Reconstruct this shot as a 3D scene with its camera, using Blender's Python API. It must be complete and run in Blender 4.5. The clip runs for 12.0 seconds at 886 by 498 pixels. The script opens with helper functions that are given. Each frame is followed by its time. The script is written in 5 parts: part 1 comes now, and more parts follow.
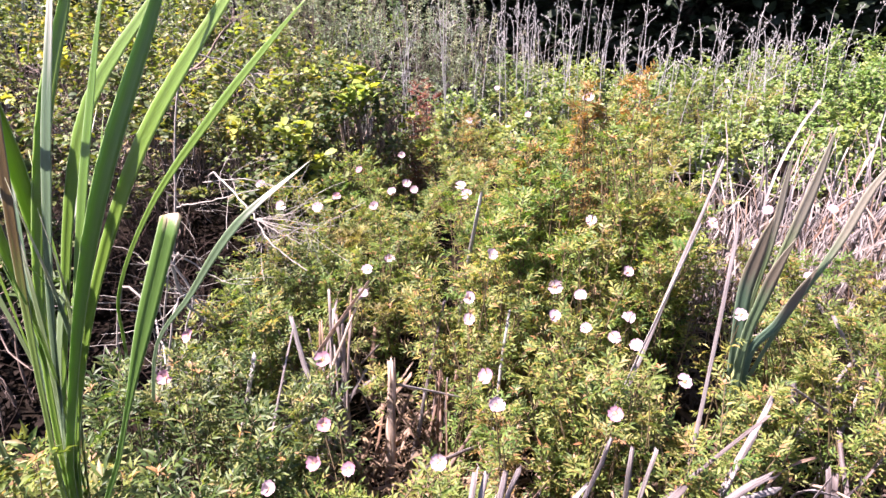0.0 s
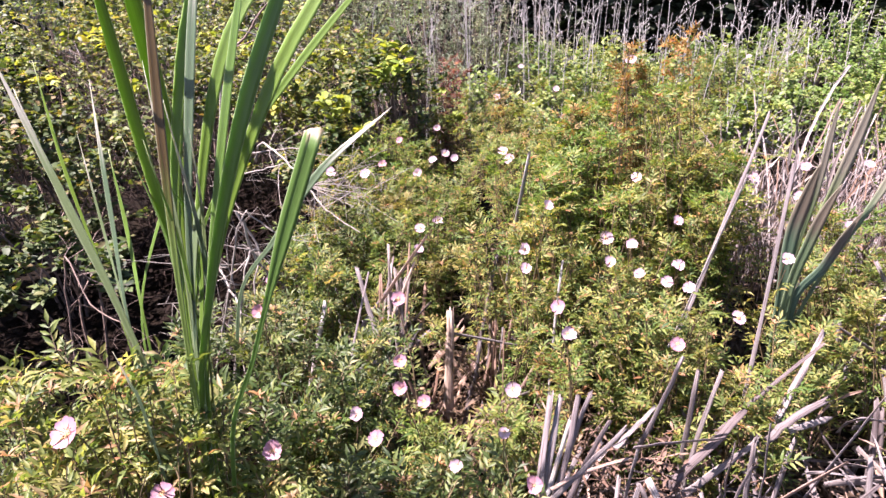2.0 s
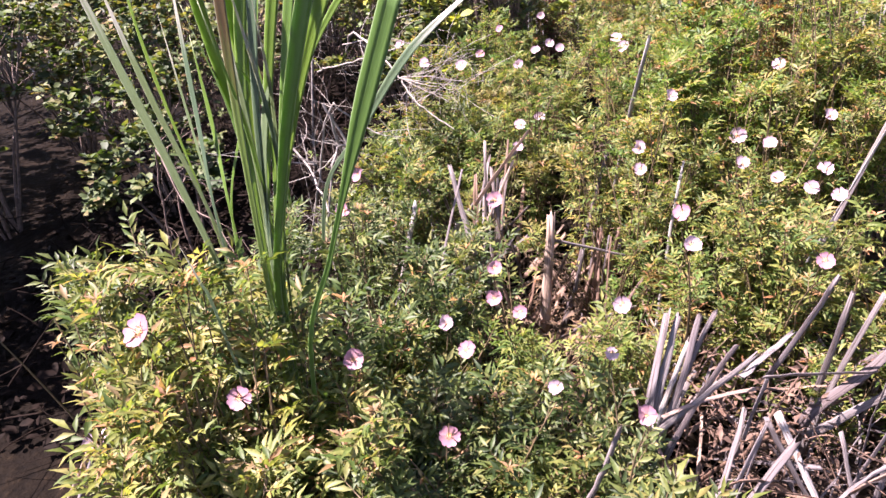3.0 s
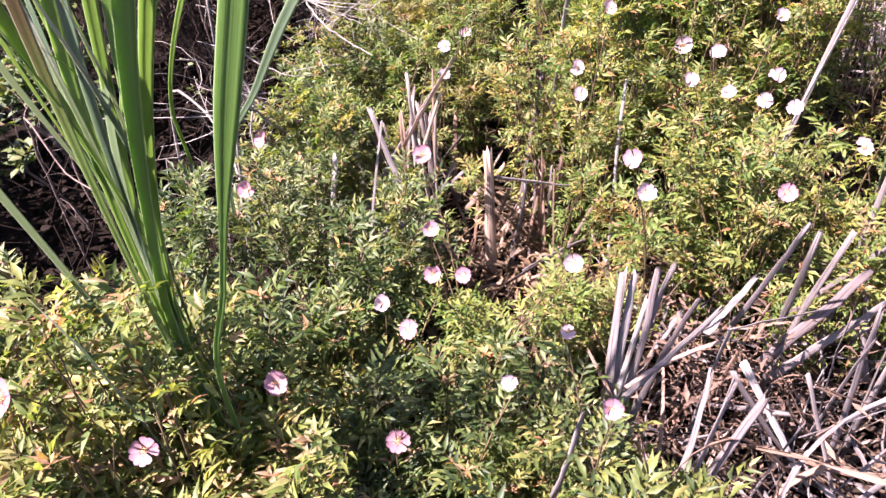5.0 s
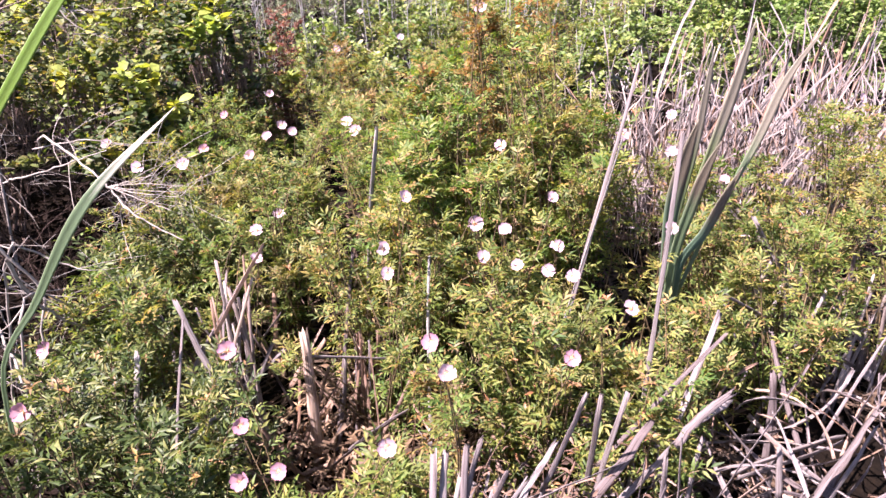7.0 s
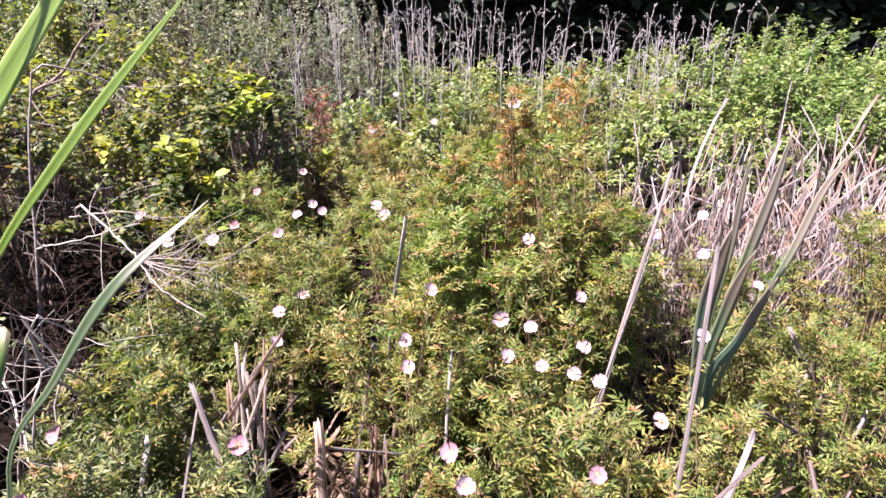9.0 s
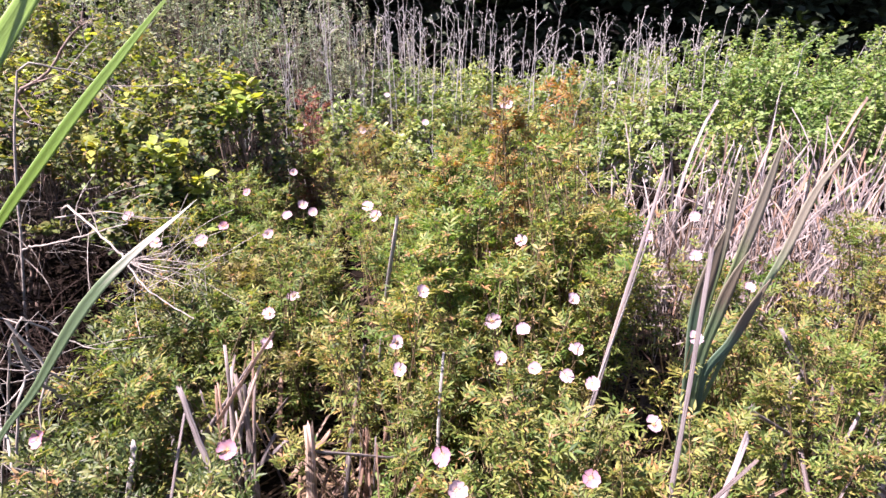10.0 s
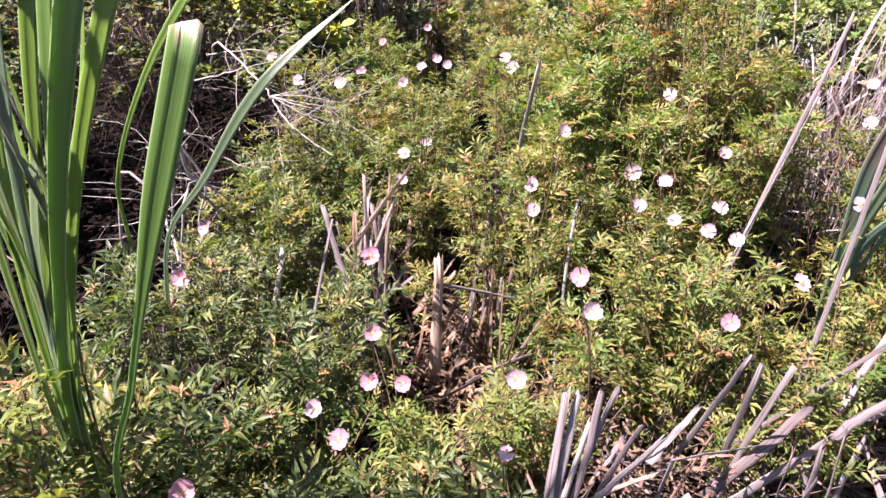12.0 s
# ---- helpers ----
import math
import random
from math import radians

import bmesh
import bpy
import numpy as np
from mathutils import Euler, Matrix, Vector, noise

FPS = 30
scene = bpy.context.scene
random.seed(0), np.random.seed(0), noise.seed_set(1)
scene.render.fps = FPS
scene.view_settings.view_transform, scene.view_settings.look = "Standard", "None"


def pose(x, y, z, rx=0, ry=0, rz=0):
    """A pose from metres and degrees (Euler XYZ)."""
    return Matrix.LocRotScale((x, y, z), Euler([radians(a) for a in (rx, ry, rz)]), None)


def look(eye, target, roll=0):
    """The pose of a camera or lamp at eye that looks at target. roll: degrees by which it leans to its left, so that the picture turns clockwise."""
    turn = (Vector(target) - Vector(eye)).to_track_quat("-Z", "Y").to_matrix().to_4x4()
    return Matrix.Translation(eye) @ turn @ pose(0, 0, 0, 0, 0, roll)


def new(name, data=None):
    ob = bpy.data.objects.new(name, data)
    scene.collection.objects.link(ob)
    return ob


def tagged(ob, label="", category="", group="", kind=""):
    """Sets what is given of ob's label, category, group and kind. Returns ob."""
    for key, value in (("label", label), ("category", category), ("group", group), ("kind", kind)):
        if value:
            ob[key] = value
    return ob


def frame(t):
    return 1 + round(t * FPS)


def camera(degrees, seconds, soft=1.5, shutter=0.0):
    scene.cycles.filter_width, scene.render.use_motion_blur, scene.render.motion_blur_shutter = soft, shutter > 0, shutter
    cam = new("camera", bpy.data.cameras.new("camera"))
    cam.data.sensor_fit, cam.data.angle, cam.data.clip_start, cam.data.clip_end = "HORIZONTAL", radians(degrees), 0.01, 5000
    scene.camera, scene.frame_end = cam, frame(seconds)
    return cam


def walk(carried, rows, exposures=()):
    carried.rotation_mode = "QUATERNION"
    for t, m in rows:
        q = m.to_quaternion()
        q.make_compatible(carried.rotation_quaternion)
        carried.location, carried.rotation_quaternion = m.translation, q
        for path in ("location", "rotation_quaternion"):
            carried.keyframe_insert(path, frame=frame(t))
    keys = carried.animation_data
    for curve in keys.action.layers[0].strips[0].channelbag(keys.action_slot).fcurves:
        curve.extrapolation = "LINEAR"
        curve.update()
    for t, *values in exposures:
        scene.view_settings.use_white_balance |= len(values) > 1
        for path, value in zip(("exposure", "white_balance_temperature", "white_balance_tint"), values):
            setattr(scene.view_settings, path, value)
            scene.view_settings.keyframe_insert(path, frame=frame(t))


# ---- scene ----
cam = camera(68.3, 12.0, 1.5)
PATH = [
    (0, (0.004, 0.648, 1.523), (-0.148, 2.504, 0.793), -1.9),
    (0.5, (-0.021, 0.629, 1.516), (-0.045, 2.53, 0.895), -1.5),
    (1, (-0.053, 0.605, 1.485), (-0.044, 2.468, 0.759), -0.3),
    (1.5, (-0.093, 0.554, 1.469), (-0.158, 2.407, 0.718), -0.7),
    (2, (-0.138, 0.504, 1.456), (-0.319, 2.347, 0.701), -3.0),
    (2.3, (-0.157, 0.495, 1.42), (-0.339, 2.3, 0.578), -2.1),
    (2.5, (-0.17, 0.522, 1.399), (-0.458, 2.257, 0.447), -4.3),
    (2.7, (-0.167, 0.574, 1.38), (-0.581, 2.267, 0.4), -5.3),
    (4.3, (-0.17, 0.834, 1.356), (-0.692, 2.398, 0.223), -8.0),
    (4.5, (-0.183, 0.845, 1.358), (-0.652, 2.382, 0.168), -9.0),
    (4.8, (-0.183, 0.862, 1.376), (-0.578, 2.375, 0.129), -9.2),
    (5, (-0.172, 0.868, 1.389), (-0.477, 2.391, 0.129), -9.8),
    (5.2, (-0.159, 0.878, 1.411), (-0.312, 2.463, 0.201), -6.8),
    (5.5, (-0.131, 0.88, 1.447), (-0.182, 2.549, 0.347), -6.7),
    (6, (-0.096, 0.885, 1.467), (0.013, 2.588, 0.424), -5.4),
    (6.5, (-0.092, 0.89, 1.468), (0.087, 2.63, 0.497), -4.6),
    (7, (-0.091, 0.88, 1.464), (0.116, 2.636, 0.529), -4.5),
    (7.5, (-0.09, 0.889, 1.499), (0.116, 2.675, 0.622), -5.4),
    (7.7, (-0.089, 0.898, 1.512), (0.046, 2.707, 0.67), -5.7),
    (9.3, (-0.092, 0.93, 1.502), (0.075, 2.786, 0.778), -1.8),
    (9.5, (-0.089, 0.934, 1.504), (0.076, 2.79, 0.777), -1.7),
    (10, (-0.093, 0.94, 1.497), (0.097, 2.794, 0.772), -1.8),
    (10.5, (-0.092, 0.948, 1.489), (0.119, 2.792, 0.742), -1.4),
    (11, (-0.097, 0.94, 1.468), (0.105, 2.76, 0.663), -2.2),
    (11.5, (-0.12, 0.919, 1.426), (-0.075, 2.666, 0.453), -3.0),
    (11.8, (-0.128, 0.919, 1.403), (-0.194, 2.627, 0.365), -3.2),
    (12, (-0.161, 0.896, 1.372), (-0.318, 2.615, 0.361), -2.0),
]
walk(cam, [(t, look(eye, target, roll)) for t, eye, target, roll in PATH], [(0, 2.90, 6450, 31), (0.7, 2.89, 6450, 32), (1.5, 2.73, 6450, 33), (2.5, 2.72, 6450, 34), (4.5, 2.86, 6450, 37), (5.5, 2.94, 6450, 36), (7, 2.74, 6450, 36), (9.5, 2.66, 6450, 33), (12, 2.62, 6450, 34)])

# ---- light ----
SUN_AZ, SUN_EL = 106.0, 61.0  # degrees left of straight ahead, and above the horizon
world = bpy.data.worlds.new("sky")
scene.world = world
world.use_nodes = True
wn = world.node_tree.nodes
sky = wn.new("ShaderNodeTexSky")
sky.sky_type = "NISHITA"
sky.sun_disc = False
sky.sun_elevation = radians(SUN_EL)
sky.sun_rotation = radians(-SUN_AZ)
wn["Background"].inputs["Strength"].default_value = 0.054
world.node_tree.links.new(sky.outputs[0], wn["Background"].inputs["Color"])
sun_data = bpy.data.lights.new("sun", "SUN")
sun_data.energy, sun_data.angle, sun_data.color = 5.0, radians(0.53), (1.0, 0.95, 0.87)
sun = new("sun", sun_data)
sd = Vector((-math.sin(radians(SUN_AZ)) * math.cos(radians(SUN_EL)), math.cos(radians(SUN_AZ)) * math.cos(radians(SUN_EL)), math.sin(radians(SUN_EL))))
sun.matrix_world = look(sd * 30, (0, 0, 0))


# ---- materials ----
def nodes_of(name):
    m = bpy.data.materials.new(name)
    m.use_nodes = True
    nt = m.node_tree
    return m, nt, nt.nodes["Principled BSDF"], nt.nodes["Material Output"]


def ramp_node(nt, stops, fac):
    r = nt.nodes.new("ShaderNodeValToRGB")
    e = r.color_ramp.elements
    while len(e) < len(stops):
        e.new(0.5)
    for k, (p, c) in zip(e, stops):
        k.position, k.color = p, (*c, 1)
    nt.links.new(fac, r.inputs[0])
    return r.outputs[0]


def noise_node(nt, scale, detail=3.0, coord="Object", stretch=None, rough=0.55):
    tc = nt.nodes.new("ShaderNodeNewGeometry" if coord == "Position" else "ShaderNodeTexCoord")
    n = nt.nodes.new("ShaderNodeTexNoise")
    n.inputs["Scale"].default_value, n.inputs["Detail"].default_value, n.inputs["Roughness"].default_value = scale, detail, rough
    if stretch:
        mp = nt.nodes.new("ShaderNodeMapping")
        mp.inputs["Scale"].default_value = stretch
        nt.links.new(tc.outputs[coord], mp.inputs[0])
        nt.links.new(mp.outputs[0], n.inputs["Vector"])
    else:
        nt.links.new(tc.outputs[coord], n.inputs["Vector"])
    return n.outputs[0]


def mix_col(nt, a, b, fac, blend="MIX"):
    m = nt.nodes.new("ShaderNodeMix")
    m.data_type, m.blend_type = "RGBA", blend
    for sock, v in ((m.inputs[6], a), (m.inputs[7], b), (m.inputs[0], fac)):
        if hasattr(v, "links"):
            nt.links.new(v, sock)
        elif isinstance(v, tuple):
            sock.default_value = (*v, 1)
        else:
            sock.default_value = v
    return m.outputs[2]


def bump_into(nt, bsdf, height, strength, distance):
    b = nt.nodes.new("ShaderNodeBump")
    b.inputs["Strength"].default_value, b.inputs["Distance"].default_value = strength, distance
    nt.links.new(height, b.inputs["Height"])
    nt.links.new(b.outputs[0], bsdf.inputs["Normal"])


def leaf_material(name, stops, through_tint=(1.25, 1.3, 0.45), share=0.42, rough=0.58, patch=None):
    """Leaves: each one its own tint, patches of another tint over the plant, light shining through the blade."""
    m, nt, bsdf, out = nodes_of(name)
    geo = nt.nodes.new("ShaderNodeNewGeometry")
    col = ramp_node(nt, stops, geo.outputs["Random Per Island"])
    for tint, scale, start, share_of in patch or ():
        cut = ramp_node(nt, ((start, (0, 0, 0)), (start + 0.12, (1, 1, 1))), noise_node(nt, scale, 2.0, "Position"))
        col = mix_col(nt, col, tint, mix_col(nt, (0, 0, 0), cut, share_of))
    info = nt.nodes.new("ShaderNodeObjectInfo")
    col = mix_col(nt, col, ramp_node(nt, ((0.0, (0.68, 0.82, 0.72)), (0.55, (1.0, 1.0, 1.0)), (1.0, (1.24, 1.10, 0.95))), info.outputs["Random"]), 1.0, "MULTIPLY")
    fine = noise_node(nt, 90.0, 2.0)
    col = mix_col(nt, col, ramp_node(nt, ((0.3, (0.62, 0.66, 0.6)), (0.7, (1.15, 1.12, 1.1))), fine), 1.0, "MULTIPLY")
    nt.links.new(col, bsdf.inputs["Base Color"])
    bsdf.inputs["Roughness"].default_value = rough
    bsdf.inputs["Specular IOR Level"].default_value = 0.33
    bump_into(nt, bsdf, fine, 0.25, 0.001)
    tr = nt.nodes.new("ShaderNodeBsdfTranslucent")
    nt.links.new(mix_col(nt, col, through_tint, 1.0, "MULTIPLY"), tr.inputs["Color"])
    mx = nt.nodes.new("ShaderNodeMixShader")
    mx.inputs[0].default_value = share
    nt.links.new(bsdf.outputs[0], mx.inputs[1])
    nt.links.new(tr.outputs[0], mx.inputs[2])
    nt.links.new(mx.outputs[0], out.inputs[0])
    return m


def stem_material(name, dark, light, scale=60.0, rough=0.75, island=True, sheen=0.3):
    m, nt, bsdf, out = nodes_of(name)
    n = noise_node(nt, scale, 4.0)
    col = ramp_node(nt, ((0.25, dark), (0.75, light)), n)
    if island:
        geo = nt.nodes.new("ShaderNodeNewGeometry")
        col = mix_col(nt, col, ramp_node(nt, ((0.0, (0.6, 0.58, 0.56)), (1.0, (1.2, 1.16, 1.1))), geo.outputs["Random Per Island"]), 1.0, "MULTIPLY")
    nt.links.new(col, bsdf.inputs["Base Color"])
    bsdf.inputs["Roughness"].default_value = rough
    bsdf.inputs["Specular IOR Level"].default_value = sheen
    bump_into(nt, bsdf, n, 0.5, 0.002)
    return m


def blade_material(name, low, high, tip, tip_from, share=0.35, pale=0.3, rough=0.42, gloss=0.45):
    """Strap leaves: fine lengthwise ribs, a pale base and a tip that has dried; u runs across and v along the blade."""
    m, nt, bsdf, out = nodes_of(name)
    uv = nt.nodes.new("ShaderNodeUVMap")
    sep = nt.nodes.new("ShaderNodeSeparateXYZ")
    nt.links.new(uv.outputs[0], sep.inputs[0])
    info = nt.nodes.new("ShaderNodeObjectInfo")
    ribs = noise_node(nt, 1.0, 2.0, "UV", (34.0, 1.6, 1.0))
    col = ramp_node(nt, ((0.3, low), (0.7, high)), ribs)
    col = mix_col(nt, col, ramp_node(nt, ((0.0, (0.72, 0.8, 0.9)), (1.0, (1.25, 1.15, 0.9))), info.outputs["Random"]), 1.0, "MULTIPLY")
    add = nt.nodes.new("ShaderNodeMath")
    add.operation = "ADD"
    spread = nt.nodes.new("ShaderNodeMath")
    spread.operation, spread.inputs[1].default_value = "MULTIPLY_ADD", 0.16
    spread.inputs[2].default_value = -0.08
    nt.links.new(noise_node(nt, 1.0, 3.0, "UV", (6.0, 9.0, 1.0)), spread.inputs[0])
    nt.links.new(sep.outputs[1], add.inputs[0])
    nt.links.new(spread.outputs[0], add.inputs[1])
    col = mix_col(nt, col, tip, ramp_node(nt, ((tip_from, (0, 0, 0)), (min(tip_from + 0.1, 1.0), (1, 1, 1))), add.outputs[0]))
    col = mix_col(nt, col, (0.42, 0.45, 0.30), ramp_node(nt, ((0.05, (0.8, 0.8, 0.8)), (0.22, (0, 0, 0))), add.outputs[0]))
    edge = nt.nodes.new("ShaderNodeMath")
    edge.operation, edge.inputs[1].default_value = "SUBTRACT", 0.5
    nt.links.new(sep.outputs[0], edge.inputs[0])
    off = nt.nodes.new("ShaderNodeMath")
    off.operation = "ABSOLUTE"
    nt.links.new(edge.outputs[0], off.inputs[0])
    # pale margins paint in the highlight along the blade's edges
    col = mix_col(nt, col, (0.58, 0.62, 0.48), ramp_node(nt, ((0.44, (0, 0, 0)), (0.49, (pale, pale, pale))), off.outputs[0]))
    nt.links.new(col, bsdf.inputs["Base Color"])
    bsdf.inputs["Roughness"].default_value = rough
    bsdf.inputs["Specular IOR Level"].default_value = gloss
    bump_into(nt, bsdf, ribs, 0.35, 0.0015)
    tr = nt.nodes.new("ShaderNodeBsdfTranslucent")
    nt.links.new(mix_col(nt, col, (1.3, 1.45, 0.4), 1.0, "MULTIPLY"), tr.inputs["Color"])
    mx = nt.nodes.new("ShaderNodeMixShader")
    mx.inputs[0].default_value = share
    nt.links.new(bsdf.outputs[0], mx.inputs[1])
    nt.links.new(tr.outputs[0], mx.inputs[2])
    nt.links.new(mx.outputs[0], out.inputs[0])
    return m


def dry_material(name, stops, rough=0.7):
    """Dead reed: bleached straw with lengthwise fibres, grey and brown stains."""
    m, nt, bsdf, out = nodes_of(name)
    info = nt.nodes.new("ShaderNodeObjectInfo")
    col = ramp_node(nt, stops, info.outputs["Random"])
    fib = noise_node(nt, 1.0, 4.0, "UV", (14.0, 2.2, 1.0))
    col = mix_col(nt, col, ramp_node(nt, ((0.34, (0.30, 0.25, 0.21)), (0.52, (1.0, 0.98, 0.96)), (0.8, (1.2, 1.19, 1.19))), fib), 1.0, "MULTIPLY")
    stain = noise_node(nt, 7.0, 3.0)
    col = mix_col(nt, col, (0.20, 0.145, 0.095), ramp_node(nt, ((0.56, (0, 0, 0)), (0.78, (0.75, 0.75, 0.75))), stain))
    nt.links.new(col, bsdf.inputs["Base Color"])
    bsdf.inputs["Roughness"].default_value = rough
    bsdf.inputs["Specular IOR Level"].default_value = 0.3
    bump_into(nt, bsdf, fib, 0.6, 0.002)
    tr = nt.nodes.new("ShaderNodeBsdfTranslucent")
    nt.links.new(mix_col(nt, col, (1.1, 0.95, 0.8), 1.0, "MULTIPLY"), tr.inputs["Color"])
    mx = nt.nodes.new("ShaderNodeMixShader")
    mx.inputs[0].default_value = 0.3
    nt.links.new(bsdf.outputs[0], mx.inputs[1])
    nt.links.new(tr.outputs[0], mx.inputs[2])
    nt.links.new(mx.outputs[0], out.inputs[0])
    return m


ROSE_LEAF = leaf_material("rose leaf", ((0.0, (0.042, 0.075, 0.02)), (0.34, (0.105, 0.145, 0.036)), (0.68, (0.18, 0.198, 0.05)), (0.88, (0.25, 0.235, 0.085)), (0.95, (0.28, 0.19, 0.09)), (1.0, (0.25, 0.115, 0.06))), (1.2, 1.22, 0.62), share=0.48, rough=0.56, patch=(((0.23, 0.165, 0.065), 3.2, 0.58, 0.6), ((0.075, 0.150, 0.026), 2.1, 0.54, 0.62), ((0.19, 0.20, 0.05), 9.0, 0.56, 0.5)))
FRESH_LEAF = leaf_material("fresh rose leaf", ((0.0, (0.055, 0.09, 0.022)), (0.3, (0.125, 0.16, 0.042)), (0.65, (0.205, 0.218, 0.06)), (0.86, (0.27, 0.245, 0.10)), (0.94, (0.30, 0.195, 0.11)), (1.0, (0.26, 0.13, 0.075))), (1.2, 1.22, 0.62), share=0.5, rough=0.52, patch=(((0.10, 0.175, 0.03), 5.0, 0.56, 0.5),))
LUSH_LEAF = leaf_material("lush green rose leaf", ((0.0, (0.042, 0.085, 0.016)), (0.4, (0.092, 0.155, 0.03)), (0.8, (0.16, 0.205, 0.046)), (0.94, (0.24, 0.22, 0.08)), (1.0, (0.26, 0.14, 0.06))), (1.2, 1.28, 0.6), share=0.5, rough=0.52, patch=(((0.21, 0.18, 0.055), 4.0, 0.56, 0.6),))
DEEP_LEAF = leaf_material("deep green rose leaf", ((0.0, (0.032, 0.05, 0.018)), (0.4, (0.066, 0.096, 0.028)), (0.8, (0.125, 0.15, 0.045)), (1.0, (0.22, 0.20, 0.08))), (1.2, 1.3, 0.5), share=0.44, rough=0.5)
ROSE_TIP = leaf_material("rose bract", ((0.0, (0.24, 0.20, 0.07)), (0.45, (0.29, 0.18, 0.085)), (0.8, (0.27, 0.13, 0.07)), (1.0, (0.34, 0.24, 0.16))), (1.2, 1.0, 0.6))
RUST_LEAF = leaf_material("rust leaf", ((0.0, (0.13, 0.12, 0.035)), (0.5, (0.22, 0.145, 0.05)), (0.85, (0.27, 0.15, 0.055)), (1.0, (0.22, 0.09, 0.04))), (1.2, 1.0, 0.5))
RED_LEAF = leaf_material("dark red leaf", ((0.0, (0.07, 0.022, 0.018)), (0.6, (0.14, 0.04, 0.03)), (1.0, (0.22, 0.08, 0.05))), (1.2, 0.8, 0.7), 0.3)
# one leaf twice: shade put into the first colour, sunlight into the second
BAY_SHADED = leaf_material("shaded bay leaf", ((0.0, (0.024, 0.042, 0.016)), (0.45, (0.053, 0.08, 0.024)), (0.8, (0.105, 0.128, 0.04)), (1.0, (0.15, 0.10, 0.05))), share=0.36, rough=0.6)
BAY_SUNLIT = leaf_material("sunlit shaded bay leaf", ((0.0, (0.042, 0.066, 0.022)), (0.45, (0.092, 0.118, 0.036)), (0.8, (0.165, 0.175, 0.06)), (1.0, (0.21, 0.15, 0.08))), share=0.42, rough=0.55, patch=(((0.22, 0.225, 0.06), 2.6, 0.55, 0.6),))
YELLOW_LEAF = leaf_material("yellow leaf", ((0.0, (0.15, 0.20, 0.04)), (0.6, (0.26, 0.31, 0.06)), (1.0, (0.38, 0.38, 0.085))), (1.2, 1.1, 0.4))
MOUND_LEAF = leaf_material("shrub leaf", ((0.0, (0.07, 0.125, 0.032)), (0.5, (0.132, 0.195, 0.055)), (0.9, (0.195, 0.25, 0.09)), (1.0, (0.23, 0.25, 0.12))), (1.1, 1.2, 0.6), share=0.42, rough=0.6)
GREY_LEAF = leaf_material("grey leaf", ((0.0, (0.12, 0.155, 0.105)), (0.6, (0.215, 0.25, 0.175)), (1.0, (0.30, 0.325, 0.25))), (1.0, 1.1, 0.6), 0.25, 0.6)
WEED_LEAF = leaf_material("weed leaf", ((0.0, (0.06, 0.10, 0.03)), (0.6, (0.13, 0.18, 0.05)), (1.0, (0.23, 0.25, 0.10))), share=0.35, rough=0.5)
# near black: the deep shade of the wood is put into this leaf colour
SHADED_WOOD_LEAF = leaf_material("wood leaf, shade in its colour", ((0.0, (0.006, 0.011, 0.004)), (1.0, (0.017, 0.03, 0.011))), share=0.15, rough=0.75)
CANE = stem_material("rose cane", (0.045, 0.03, 0.016), (0.12, 0.09, 0.045))
TWIG = stem_material("bleached twig", (0.10, 0.09, 0.082), (0.29, 0.27, 0.255))
# the brown twig again, with the hollow's shade put into its colour
SHADE_TWIG = stem_material("brown twig, shade in its colour", (0.014, 0.009, 0.007), (0.055, 0.038, 0.033), sheen=0.1)
DARK_TWIG = stem_material("brown twig", (0.05, 0.035, 0.03), (0.20, 0.15, 0.13))
FORB_STEM = stem_material("dead weed stem", (0.17, 0.168, 0.172), (0.33, 0.325, 0.33))
BARK = stem_material("bark", (0.03, 0.025, 0.02), (0.09, 0.075, 0.06), 12.0)
BLADE = blade_material("cattail blade", (0.105, 0.19, 0.03), (0.15, 0.25, 0.048), (0.50, 0.49, 0.42), 0.93, 0.5, rough=0.36, gloss=0.6)
BLADE_TORN = blade_material("torn cattail blade", (0.095, 0.175, 0.03), (0.135, 0.225, 0.045), (0.24, 0.18, 0.12), 0.985, 0.5)
BLADE_GREY = blade_material("cattail blade, greyer", (0.085, 0.13, 0.06), (0.125, 0.175, 0.09), (0.36, 0.345, 0.31), 0.80, 0.4, gloss=0.6)
BLADE_DUSKY = blade_material("small cattail blade", (0.066, 0.105, 0.060), (0.09, 0.135, 0.08), (0.09, 0.075, 0.055), 0.62, 0.2, 0.1, 0.6, 0.2)
BLADE_DRY = blade_material("dried cattail blade", (0.075, 0.110, 0.062), (0.098, 0.135, 0.078), (0.15, 0.135, 0.105), 0.6, 0.2, 0.1, 0.6, 0.2)
BLADE_BROWN = blade_material("half-withered blade", (0.085, 0.14, 0.03), (0.12, 0.18, 0.045), (0.065, 0.042, 0.015), 0.58)
STRAW = dry_material("bleached reed", ((0.0, (0.122, 0.098, 0.098)), (0.5, (0.178, 0.155, 0.159)), (1.0, (0.240, 0.217, 0.222))))
REED = dry_material("reed stand straw", ((0.0, (0.22, 0.183, 0.172)), (0.5, (0.295, 0.26, 0.253)), (1.0, (0.37, 0.343, 0.346))))
BROWN_STRAW = dry_material("brown reed", ((0.0, (0.20, 0.125, 0.09)), (0.6, (0.29, 0.20, 0.155)), (1.0, (0.36, 0.27, 0.23))))
LIGHT_STRAW = dry_material("sunbleached reed", ((0.0, (0.168, 0.148, 0.147)), (1.0, (0.230, 0.208, 0.208))))
TAN_STRAW = dry_material("tan reed", ((0.0, (0.47, 0.36, 0.29)), (1.0, (0.54, 0.43, 0.36))))
